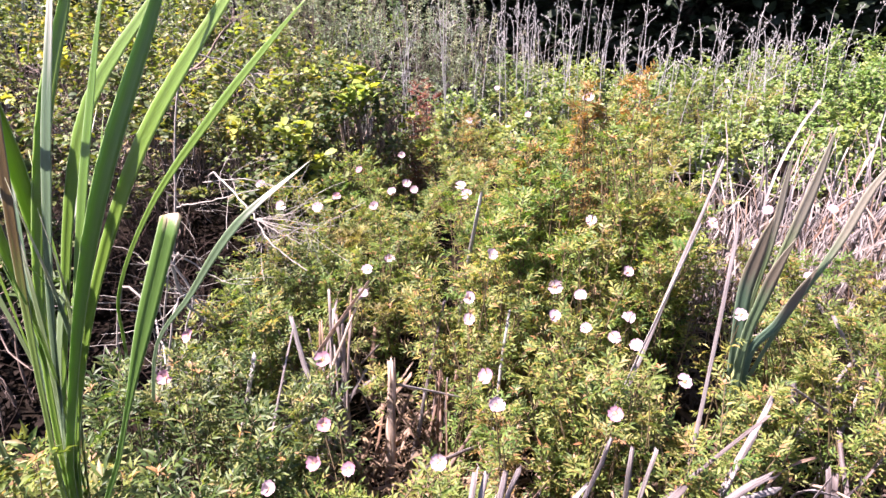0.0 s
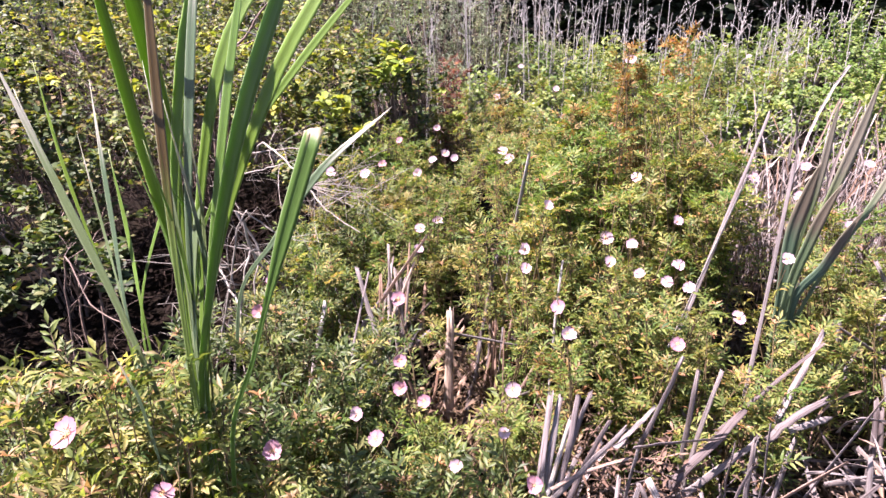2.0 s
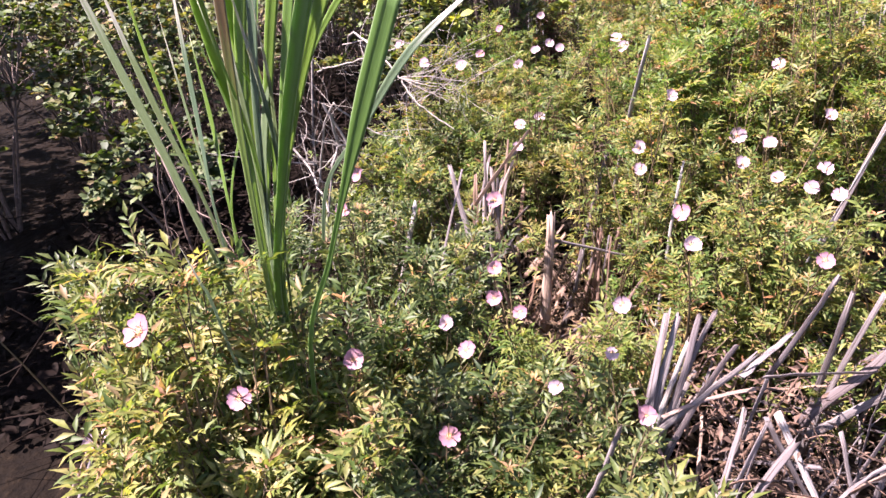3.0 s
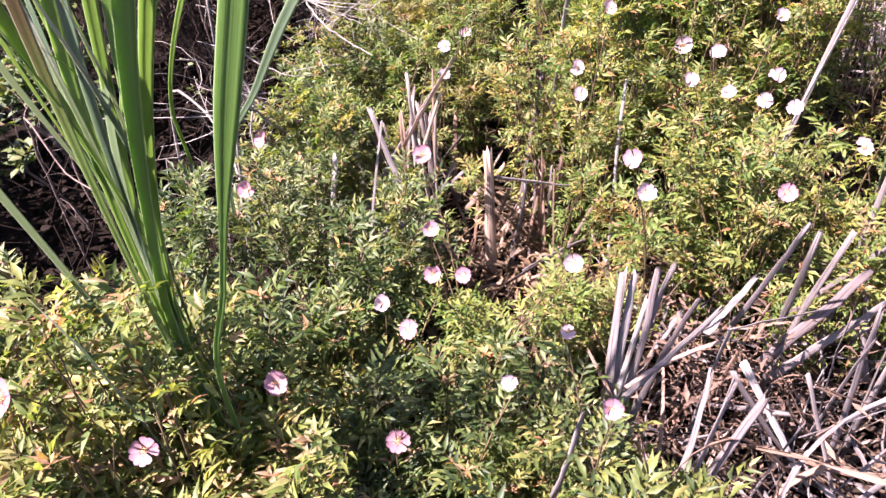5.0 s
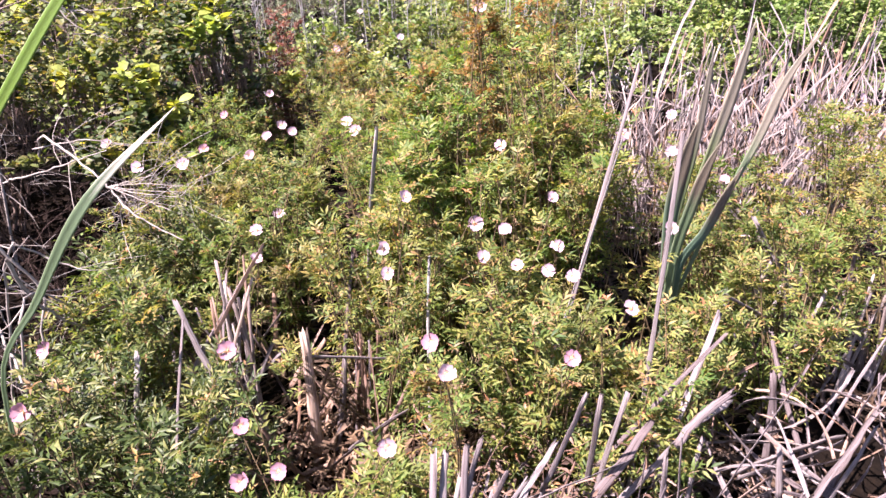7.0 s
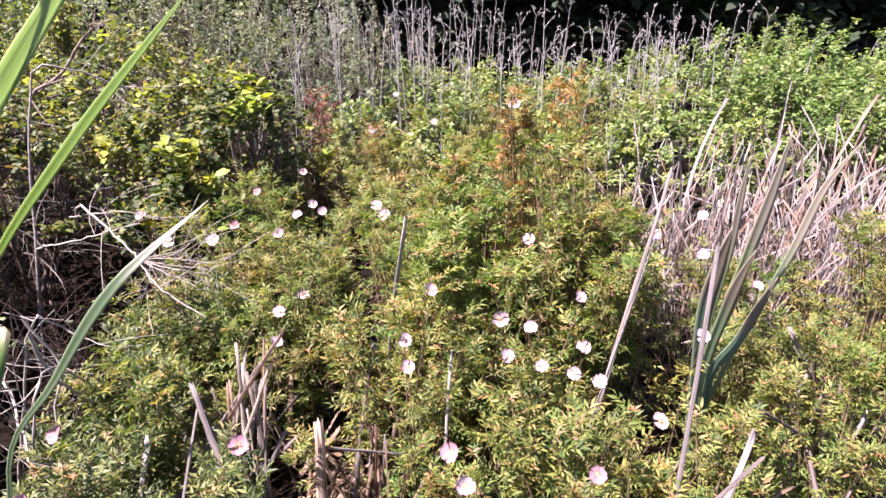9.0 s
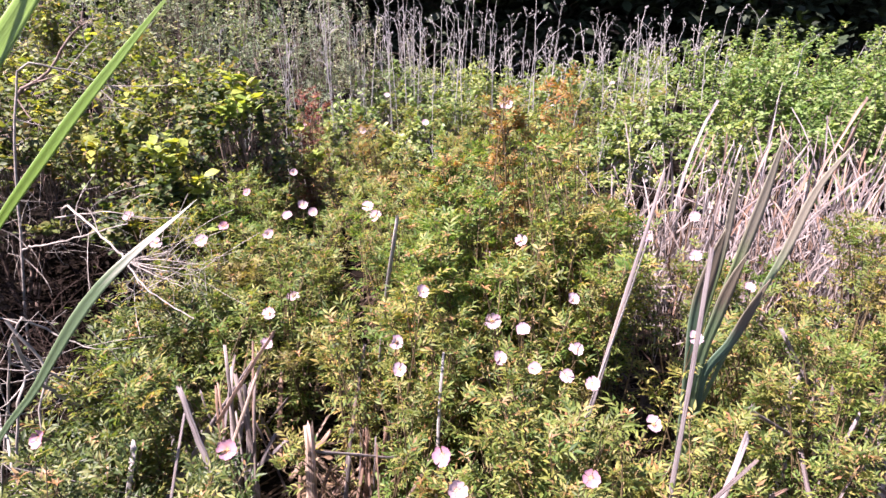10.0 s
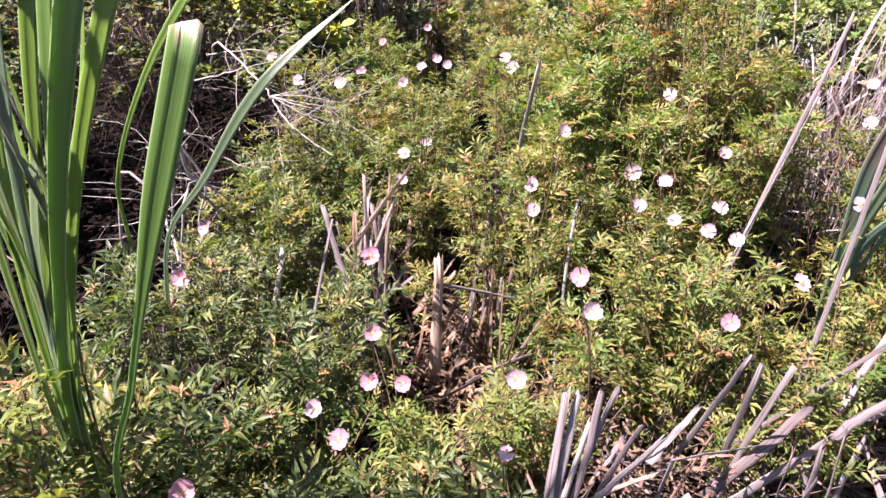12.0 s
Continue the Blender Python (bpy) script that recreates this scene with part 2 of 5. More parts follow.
GREY_STRAW = dry_material("grey reed", ((0.0, (0.26, 0.25, 0.24)), (1.0, (0.40, 0.38, 0.37))))


def petal_material(name, rim, heart):
    m, nt, bsdf, out = nodes_of(name)
    uv = nt.nodes.new("ShaderNodeUVMap")
    sep = nt.nodes.new("ShaderNodeSeparateXYZ")
    nt.links.new(uv.outputs[0], sep.inputs[0])
    col = ramp_node(nt, ((0.0, heart), (0.35, tuple(0.5 * (a + b) for a, b in zip(rim, heart))), (1.0, rim)), sep.outputs[1])
    veins = noise_node(nt, 1.0, 3.0, "UV", (16.0, 2.0, 1.0))
    col = mix_col(nt, col, ramp_node(nt, ((0.3, (0.86, 0.78, 0.84)), (0.7, (1.04, 1.02, 1.03))), veins), 1.0, "MULTIPLY")
    nt.links.new(col, bsdf.inputs["Base Color"])
    bsdf.inputs["Roughness"].default_value = 0.6
    bump_into(nt, bsdf, veins, 0.3, 0.001)
    tr = nt.nodes.new("ShaderNodeBsdfTranslucent")
    nt.links.new(col, tr.inputs["Color"])
    mx = nt.nodes.new("ShaderNodeMixShader")
    mx.inputs[0].default_value = 0.4
    nt.links.new(bsdf.outputs[0], mx.inputs[1])
    nt.links.new(tr.outputs[0], mx.inputs[2])
    nt.links.new(mx.outputs[0], out.inputs[0])
    return m


PINK = petal_material("pink petal", (0.34, 0.185, 0.245), (0.36, 0.205, 0.18))
PALE = petal_material("pale petal", (0.39, 0.28, 0.33), (0.42, 0.36, 0.33))
STAMEN = stem_material("stamens", (0.40, 0.22, 0.10), (0.52, 0.34, 0.17), 400.0, 0.8)


def ground_material():
    m, nt, bsdf, out = nodes_of("mud and rotten reed")
    big = noise_node(nt, 1.7, 4.0)
    fine = noise_node(nt, 38.0, 6.0)
    # wet mud made darker than peat, with shade over the ground put in
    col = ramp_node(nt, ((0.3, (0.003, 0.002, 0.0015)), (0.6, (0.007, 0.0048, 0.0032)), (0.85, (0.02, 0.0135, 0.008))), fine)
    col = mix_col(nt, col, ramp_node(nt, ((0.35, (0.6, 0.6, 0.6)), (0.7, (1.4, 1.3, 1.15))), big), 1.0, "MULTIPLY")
    nt.links.new(col, bsdf.inputs["Base Color"])
    bsdf.inputs["Roughness"].default_value = 0.9
    bsdf.inputs["Specular IOR Level"].default_value = 0.06
    bump_into(nt, bsdf, fine, 0.8, 0.02)
    return m


MUD = ground_material()


# ---- mesh tools ----
def link_mesh(name, v, faces, mat, parent=None, label="", smooth=True, uv=None):
    """One mesh object out of an array of points and arrays of faces, under its parent."""
    me = bpy.data.meshes.new(name)
    v = np.asarray(v, np.float32).reshape(-1, 3)
    me.vertices.add(len(v))
    me.vertices.foreach_set("co", v.ravel())
    faces = [np.asarray(f, np.int32) for f in faces if len(f)]
    loops = np.concatenate([f.ravel() for f in faces])
    sizes = np.concatenate([np.full(len(f), f.shape[1], np.int32) for f in faces])
    me.loops.add(len(loops))
    me.loops.foreach_set("vertex_index", loops)
    me.polygons.add(len(sizes))
    me.polygons.foreach_set("loop_start", np.r_[0, np.cumsum(sizes)[:-1]].astype(np.int32))
    me.polygons.foreach_set("use_smooth", np.full(len(sizes), smooth))
    me.update(calc_edges=True)
    if uv is not None:
        layer = me.uv_layers.new(name="UVMap")
        layer.data.foreach_set("uv", np.asarray(uv, np.float32)[loops].ravel())
    me.materials.append(mat)
    ob = new(name, me)
    if parent is not None:
        ob.parent = parent
    if label:
        ob["label"] = label
    return ob


class Heap:
    """Points and faces of many small pieces that end in one mesh."""

    def __init__(self):
        self.v, self.q, self.t, self.n = [], [], [], 0

    def add(self, v, quads=(), tris=()):
        v = np.asarray(v, float).reshape(-1, 3)
        if len(quads):
            self.q.append(np.asarray(quads, int) + self.n)
        if len(tris):
            self.t.append(np.asarray(tris, int) + self.n)
        self.v.append(v)
        self.n += len(v)

    def stamp(self, tv, tt, o, x, y, z, s):
        """A template laid out at each origin o, along the axes x, y, z, in the sizes s."""
        if not len(o):
            return
        v = o[:, None] + (tv[None, :, :1] * x[:, None] + tv[None, :, 1:2] * y[:, None] + tv[None, :, 2:] * z[:, None]) * s[:, None, None]
        k = len(tv)
        self.add(v, tris=(np.asarray(tt)[None] + k * np.arange(len(o))[:, None, None]).reshape(-1, 3))

    def tube(self, pts, radii, sides=4):
        pts = np.asarray(pts, float)
        d = np.gradient(pts, axis=0)
        d /= np.linalg.norm(d, axis=1)[:, None] + 1e-9
        a = np.cross(d, (0.31, 0.92, 0.23))
        a /= np.linalg.norm(a, axis=1)[:, None] + 1e-9
        b = np.cross(d, a)
        w = np.arange(sides) * 2 * np.pi / sides
        ring = np.cos(w)[None, :, None] * a[:, None] + np.sin(w)[None, :, None] * b[:, None]
        v = pts[:, None] + ring * np.asarray(radii, float)[:, None, None]
        i, j = np.meshgrid(np.arange(len(pts) - 1), np.arange(sides), indexing="ij")
        i, j = i.ravel(), j.ravel()
        k = (j + 1) % sides
        self.add(v, np.stack([i * sides + j, i * sides + k, (i + 1) * sides + k, (i + 1) * sides + j], 1))

    def link(self, name, mat, parent=None, label="", smooth=True):
        return link_mesh(name, np.concatenate(self.v), [np.concatenate(s) for s in (self.q, self.t) if s], mat, parent, label, smooth)


def unit(a):
    return a / (np.linalg.norm(a, axis=-1, keepdims=True) + 1e-9)


def thing(name, at, label, category, group="", kind=""):
    e = new(name)
    e.location = at
    e.empty_display_size = 0.1
    return tagged(e, label, category, group, kind)


# a folded pointed leaflet, a broad leaf with a bent tip, and a small ragged leaf
LEAFLET_V = np.array([(0, 0, 0), (0.42, 0.135, 0.06), (0.42, -0.135, 0.06), (0.48, 0, -0.02), (0.96, 0, -0.28)])
LEAFLET_T = [(0, 3, 1), (0, 2, 3), (1, 3, 4), (3, 2, 4)]
BROAD_V = np.array([(0, 0, 0), (0.25, 0.21, 0.05), (0.25, -0.21, 0.05), (0.3, 0, 0), (0.68, 0.27, 0.03), (0.68, -0.27, 0.03), (0.68, 0, -0.03), (1, 0, -0.14)])
BROAD_T = [(0, 3, 1), (0, 2, 3), (1, 3, 4), (3, 6, 4), (3, 2, 5), (3, 5, 6), (4, 6, 7), (6, 5, 7)]


def bow(a, b, rng, sag=0.12, n=6, lift=0.5):
    """A bent way from a to b that leaves a steeply."""
    a, b = np.asarray(a, float), np.asarray(b, float)
    c = a + (b - a) * (0.35, 0.35, 0.35 + lift * 0.5) + rng.normal(0, sag * np.linalg.norm(b - a), 3) * (1, 1, 0.3)
    t = np.linspace(0, 1, n)[:, None]
    return (1 - t) ** 2 * a + 2 * t * (1 - t) * c + t * t * b


# ---- the ground ----
def ground():
    xs = np.r_[-400, -60, -12, np.linspace(-5, 6, 45), 14, 60, 400]
    ys = np.r_[-300, -30, -4, np.linspace(0, 12, 49), 20, 45, 120, 500]
    gx, gy = np.meshgrid(xs, ys, indexing="ij")
    z = np.array([0.05 * noise.noise((x * 1.3, y * 1.3, 0.3)) + 0.02 * noise.noise((x * 5, y * 5, 2)) for x, y in zip(gx.ravel(), gy.ravel())]) - 0.02
    v = np.stack([gx.ravel(), gy.ravel(), z], 1)
    i, j = np.meshgrid(np.arange(len(xs) - 1), np.arange(len(ys) - 1), indexing="ij")
    k = (i * len(ys) + j).ravel()
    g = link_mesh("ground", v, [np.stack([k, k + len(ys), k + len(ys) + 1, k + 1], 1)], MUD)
    return tagged(g, "wet marsh mud with rotten reed, darkened further to hold shade", "ground", kind="structure")


ground()


def bump2(x, y, cx, cy, sx, sy=None):
    return math.exp(-((x - cx) / sx) ** 2 - ((y - cy) / (sy or sx)) ** 2)


def canopy(x, y):
    """How high the thicket of roses stands."""
    h = 0.64
    h += 0.50 * bump2(x, y, 0.36, 3.1, 0.30, 0.35) + 0.18 * bump2(x, y, 0.0, 2.45, 0.25) + 0.14 * bump2(x, y, 0.05, 3.3, 0.4)
    h += 0.25 * bump2(x, y, -0.92, 1.50, 0.26, 0.18) + 0.06 * bump2(x, y, -0.85, 1.3, 0.2) + 0.10 * bump2(x, y, -0.02, 1.9, 0.16) + 0.10 * bump2(x, y, -0.72, 1.9, 0.25)
    h += 0.14 * bump2(x, y, 0.75, 2.8, 0.25) + 0.10 * bump2(x, y, 1.2, 3.0, 0.4) + 0.08 * bump2(x, y, -0.4, 1.98, 0.1)
    h -= 0.50 * bump2(x, y, -0.22, 2.12, 0.22, 0.26) + 0.15 * bump2(x, y, -0.42, 1.68, 0.2, 0.2) + 0.26 * bump2(x, y, -0.53, 2.45, 0.15, 0.2) + 0.34 * bump2(x, y, 0.55, 2.22, 0.12, 0.12)
    h -= 0.30 * bump2(x, y, 0.45, 1.7, 0.3, 0.2) + 0.16 * bump2(x, y, -0.2, 1.5, 0.28, 0.2) + 0.10 * bump2(x, y, 0.9, 2.2, 0.25)
    return h


GAP = ((-0.24, 2.20, 0.15, 0.25), (-0.52, 2.52, 0.10, 0.12))  # clearings among the roses where old reeds stand


def in_gap(x, y):
    return any(((x - cx) / rx) ** 2 + ((y - cy) / ry) ** 2 < 1 for cx, cy, rx, ry in GAP)


# ---- roses ----
def compound_leaves(leaf, wood, base, way, up, size, rng):
    """Pinnate leaves of seven narrow leaflets at base, pointing along way."""
    n = len(base)
    way = unit(way)
    side = unit(np.cross(up, way))
    nrm = np.cross(way, side)
    for s, a in ((0.30, 1), (0.30, -1), (0.58, 1), (0.58, -1), (0.84, 1), (0.84, -1), (1.0, 0)):
        o = base + way * (s * size)[:, None] - np.array((0, 0, 1.0)) * (0.10 * s * s * size)[:, None]
        d = unit(way * (0.75 if a else 1.0) + side * a * 0.8 + nrm * rng.normal(0.12, 0.22, (n, 1)) + rng.normal(0, 0.12, (n, 3)))
        z = unit(nrm + rng.normal(0, 0.28, (n, 3)))
        y = unit(np.cross(z, d))
        leaf.stamp(LEAFLET_V, LEAFLET_T, o, d, y, np.cross(d, y), size * rng.uniform(0.44, 0.62, n))
    w = 0.0011
    v = np.stack([base - side * w, base + side * w, base + way * size[:, None] - np.array((0, 0, 0.1)) * size[:, None]], 1)
    wood.add(v, tris=np.arange(3 * n).reshape(-1, 3))


def petal_mesh(name, mat, seed):
    """A notched, cupped petal of length 1 along x."""
    rng = np.random.RandomState(seed)
    rows = ((0.0, 0.07), (0.3, 0.26), (0.6, 0.49), (0.85, 0.54), (1.0, 0.36))
    v, uv = [], []
    for x, w in rows:
        for k in (-1, -0.5, 0, 0.5, 1):
            notch = 0.10 * (1 - abs(k) * 1.6) * (x > 0.95) if abs(k) < 0.6 else 0
            v.append((x - notch - 0.04 * k * k * (x > 0.8), k * w, 0.16 * x * x + 0.12 * k * k * x + rng.normal(0, 0.018)))
            uv.append((0.5 + 0.5 * k, x))
    q = [(5 * i + j, 5 * i + j + 1, 5 * i + j + 6, 5 * i + j + 5) for i in range(4) for j in range(4)]
    ob = link_mesh(name, np.array(v), [np.array(q)], mat, uv=np.array(uv))
    me = ob.data
    bpy.data.objects.remove(ob)
    return me


PETALS = {m: [petal_mesh("petal", mat, 11 + i) for i in range(3)] for m, mat in (("pink", PINK), ("pale", PALE))}


def stamen_mesh():
    h = Heap()
    rng = np.random.RandomState(5)
    for k in range(26):
        a, r = k * 2.4, 0.05 + 0.2 * (k / 26) ** 0.6
        p = np.array((r * math.cos(a), r * math.sin(a), 0.0))
        top = p * 1.35 + (0, 0, 0.22 - 0.25 * r + rng.normal(0, 0.02))
        h.tube([p, top, top + (0.0, 0.0, 0.045), top + (0, 0, 0.06)], [0.012, 0.012, 0.034, 0.004], 4)
    dome = [np.array((0, 0, z)) for z in (0.02, 0.08, 0.15, 0.18)]
    h.tube(dome, [0.2, 0.21, 0.15, 0.02], 9)
    ob = h.link("flower_centre", STAMEN)
    me = ob.data
    bpy.data.objects.remove(ob)
    return me


STAMENS = stamen_mesh()


def rose_flower(bush, at, face, size, tone, rng):
    """An open five-petalled wild rose on its stalk, a part of the bush."""
    face = Vector(face).normalized()
    rot = face.to_track_quat("Z", "Y").to_matrix()
    local = Vector(at) - bush.location
    h = Heap()
    c = np.array(local)
    f = np.array(face)
    stem = np.array([c - f * 0.05 - (0, 0, 0.10), c - f * 0.045 - (0, 0, 0.03), c - f * 0.02, c - f * 0.012, c - f * 0.002])
    h.tube(stem, [0.0011, 0.0011, 0.0012, 0.0032, 0.0045], 5)
    ob = h.link("flower", CANE, bush, "pink wild rose with five petals" if tone == "pink" else "pale pink wild rose, almost white in the sun")
    spin, cup = rng.uniform(0, 6.28), rng.uniform(-0.38, 0.1)
    for k in range(5):
        p = new("petal", PETALS[tone][k % 3])
        p.parent = ob
        m = Matrix.Translation(local) @ rot.to_4x4() @ Matrix.Rotation(spin + k * 1.2566 + rng.normal(0, 0.07), 4, "Z")
        p.matrix_basis = m @ Matrix.Rotation(rng.normal(cup, 0.16), 4, "Y") @ Matrix.Translation((0.08 * size, 0, 0.001 * k)) @ Matrix.Diagonal((size, size * rng.uniform(0.88, 1.12), size, 1))
    s = new("flower_centre", STAMENS)
    s.parent = ob
    s.matrix_basis = Matrix.Translation(local) @ rot.to_4x4() @ Matrix.Diagonal((size * 1.3, size * 1.3, size * 1.1, 1))
    s["label"] = "yellow stamens"


FLOWERS = []


def bloom(x, y, z, tone="pale", size=0.026):
    """A flower to come, at its place."""
    FLOWERS.append([x, y, z, tone, size, False])


def rose_bush(x, y, r, shoots, seed, hk=1.0, tone="green", label="", leafy=1.0, tipshare=0.34, fill=0.0, big=1.0):
    rng = np.random.RandomState(seed)
    bush = thing("rose_bush", (x, y, 0), label or "wild rose bush with yellow-green pinnate leaves", "rose bush", "wild rose thicket")
    mine = [f for f in FLOWERS if not f[5] and math.hypot(f[0] - x, f[1] - y) < r * 1.12]
    clear = [(f[0] - x, f[1] - y - (0.045 if f[1] < 1.5 else 0.02), f[2]) for f in FLOWERS if math.hypot(f[0] - x, f[1] - y) < r + 0.3]
    ends = []
    for f in mine:
        f[5] = True
        ends.append((f[0] - x, f[1] - y, f[2] - 0.035))
    # shoots end in tufts of four to seven, with gaps between them
    while len(ends) < shoots:
        a, q = rng.uniform(0, 2 * np.pi), r * math.sqrt(rng.uniform(0, 1)) * 1.02
        px, py = q * math.cos(a), q * math.sin(a)
        top = canopy(x + px, y + py) * hk * (1.03 - (0.50 + fill) * rng.uniform(0, 1) ** (1.8 - fill))
        if in_gap(x + px, y + py) and rng.uniform() < 0.93:
            shoots -= 2
            continue
        for _ in range(rng.randint(4, 8)):
            ends.append((px + rng.normal(0, 0.042), py + rng.normal(0, 0.042), max(0.13, top - 0.05 * rng.uniform() + rng.normal(0, 0.018))))
    per = 7
    rng.shuffle(ends)
    for k in range(0, len(ends), per):
        wood, leaf, tip = Heap(), Heap(), Heap()
        a = rng.uniform(0, 6.28)
        root = np.array((0.12 * r * math.cos(a) + np.mean([e[0] for e in ends[k:k + per]]) * 0.4, 0.12 * r * math.sin(a) + np.mean([e[1] for e in ends[k:k + per]]) * 0.4, -0.03))
        for e in ends[k:k + per]:
            e = np.array(e)
            path = bow(root, e, rng, 0.08, 8)
            wood.tube(path, np.linspace(0.0034, 0.0011, 8), 4)
            # leaves along the upper part of the shoot, denser to its end
            n = int(rng.randint(14, 21) * leafy)
            s = 1 - 0.80 * rng.uniform(0, 1, n) ** 1.9
            i = np.clip((s * 7).astype(int), 0, 6)
            fr = (s * 7 - i)[:, None]
            base = path[i] * (1 - fr) + path[i + 1] * fr
            az = rng.uniform(0, 2 * np.pi, n)
            way = np.stack([np.cos(az), np.sin(az), (s - 0.5) * 1.6 + rng.uniform(-0.35, 0.5, n)], 1)
            up = unit(np.array((0, 0, 1.0)) + rng.normal(0, 0.3, (n, 3)))
            size = rng.uniform(0.032, 0.058, n) * big
            # open flowers push the leaves aside
            reach = base + unit(way) * size[:, None] * 0.6
            keep = np.array([all(math.hypot(p[0] - c[0], p[1] - c[1]) > (0.085 if c[1] + y < 1.5 else 0.06) or p[2] < c[2] - 0.05 for c in clear) for p in reach]) if clear else np.ones(n, bool)
            keep &= np.array([not in_gap(x + p[0], y + p[1]) or p[2] < 0.08 for p in reach])
            if keep.any():
                compound_leaves(leaf, wood, base[keep], way[keep], up[keep], size[keep], rng)
            if rng.uniform() < tipshare and all(np.linalg.norm(e - np.array(c)) > 0.07 for c in clear):
                m = rng.randint(4, 9)
                az = rng.uniform(0, 2 * np.pi, m)
                d = unit(np.stack([np.cos(az), np.sin(az), rng.uniform(0.2, 1.3, m)], 1))
                yy = unit(np.cross(np.array((0, 0, 1.0)), d))
                tip.stamp(LEAFLET_V, LEAFLET_T, np.repeat(e[None], m, 0), d, yy, np.cross(d, yy), rng.uniform(0.014, 0.030, m))
        cane = wood.link("cane", CANE, bush)
        leaf.link("foliage", {"rust": RUST_LEAF, "red": RED_LEAF, "deep": DEEP_LEAF, "fresh": FRESH_LEAF, "lush": LUSH_LEAF}.get(tone, ROSE_LEAF), cane)["kind"] = "stuff"
        if tip.v:
            tip.link("young_growth", ROSE_TIP, cane, "reddish young shoot tips and bracts")["kind"] = "stuff"
    for f in mine:
        face = (rng.normal(-0.05, 0.24), rng.normal(-0.8, 0.22), 0.75)
        rose_flower(bush, f[:3], face, f[4], f[3], rng)
    return bush


# flowers, near to far
bloom(-0.845, 1.32, 0.808, "pink", 0.025)
for at in ((-0.718, 1.33, 0.676), (-0.422, 1.474, 0.486), (-0.563, 1.446, 0.676), (-0.702, 1.817, 0.766), (-0.407, 1.997, 0.707), (-0.009, 1.867, 0.746), (-0.371, 1.743, 0.609), (-0.437, 1.725, 0.482)):
    bloom(*at, "pink", 0.018)
for at in ((-0.343, 1.897, 0.463), (0.282, 1.924, 0.614), (-0.408, 1.95, 0.55), (-0.332, 2.1, 0.5), (-0.086, 1.45, 0.603), (-0.205, 1.3, 0.538), (-0.731, 2.0, 0.765), (-0.64, 3.7, 0.735), (-0.662, 3.3, 0.724), (-2.549, 4.8, 1.285)):
    bloom(*at, "pink", 0.017)
for at in ((0.01, 1.846, 0.686), (-0.118, 1.823, 0.552), (-0.485, 1.754, 0.528), (0.27, 2.314, 0.621), (0.265, 2.434, 0.67), (-0.001, 2.404, 0.813), (-0.068, 2.36, 0.625), (0.41, 2.427, 0.601), (0.259, 2.963, 0.672), (-1.036, 1.353, 0.539)):
    bloom(*at, "pale", 0.018)
for at in ((-0.361, 3.58, 0.666), (-0.422, 3.75, 0.65), (-0.463, 3.55, 0.667), (-0.516, 3.358, 0.66), (-0.13, 3.3, 0.763), (-0.103, 3.25, 0.742), (-0.397, 2.977, 0.563), (0.352, 3.097, 1.152), (-0.561, 5.566, 0.67), (0.745, 2.808, 0.764)):
    bloom(*at, "pale", 0.0215)
for at in ((-1.025, 3.4, 0.751), (-0.842, 3.1, 0.746), (-0.722, 3.2, 0.707), (-0.5, 4.2, 0.686), (-0.158, 5.3, 0.675), (0.237, 5.0, 0.758), (0.043, 6.3, 0.758), (2.106, 7.5, 0.741), (2.1, 6.8, 0.704), (0.195, 2.5, 0.668)):
    bloom(*at, "pale", 0.0215)
for at in ((-0.069, 2.45, 0.655), (0.175, 2.3, 0.669), (0.343, 2.8, 0.781), (1.007, 3.0, 0.747), (1.233, 3.0, 0.749), (0.864, 2.7, 0.727), (0.7, 2.35, 0.652), (0.485, 2.1, 0.59), (-0.44, 2.75, 0.619), (-0.43, 2.6, 0.596)):
    bloom(*at, "pale", 0.018)
for at in ((0.346, 2.3, 0.605), (0.395, 2.25, 0.607), (-1.144, 4.6, 0.766), (-0.991, 4.4, 0.745), (0.4, 2.45, 0.739), (1.66, 2.9, 0.759), (0.993, 2.6, 0.654)):
    bloom(*at, "pale", 0.017)

bloom(-0.231, 1.5, 0.60, "pale", 0.013)
bloom(-0.14, 1.6, 0.60, "pale", 0.011)
bloom(-1.115, 1.38, 0.47, "pale", 0.022)

# bushes: place, spread, shoots
for n, (x, y, r, k) in enumerate(((-0.89, 1.38, 0.23, 56), (-1.26, 1.66, 0.12, 8), (-0.66, 1.33, 0.25, 56), (-0.38, 1.46, 0.24, 44), (-0.12, 1.45, 0.20, 26), (-0.66, 1.80, 0.26, 34), (-0.35, 1.78, 0.22, 26), (-0.04, 1.92, 0.22, 34), (0.28, 2.00, 0.24, 34), (0.60, 2.02, 0.20, 22), (0.98, 2.12, 0.26, 24), (1.42, 2.24, 0.24, 14))):
    rose_bush(x, y, r, k, 100 + n, **(dict(tone="deep", big=1.2, label="wild rose bush with deep green pinnate leaves") if n in (1, 3, 4, 5) else dict(tone="fresh", big=1.25, label="wild rose bush with bright yellow-green leaves") if n < 4 else {}))
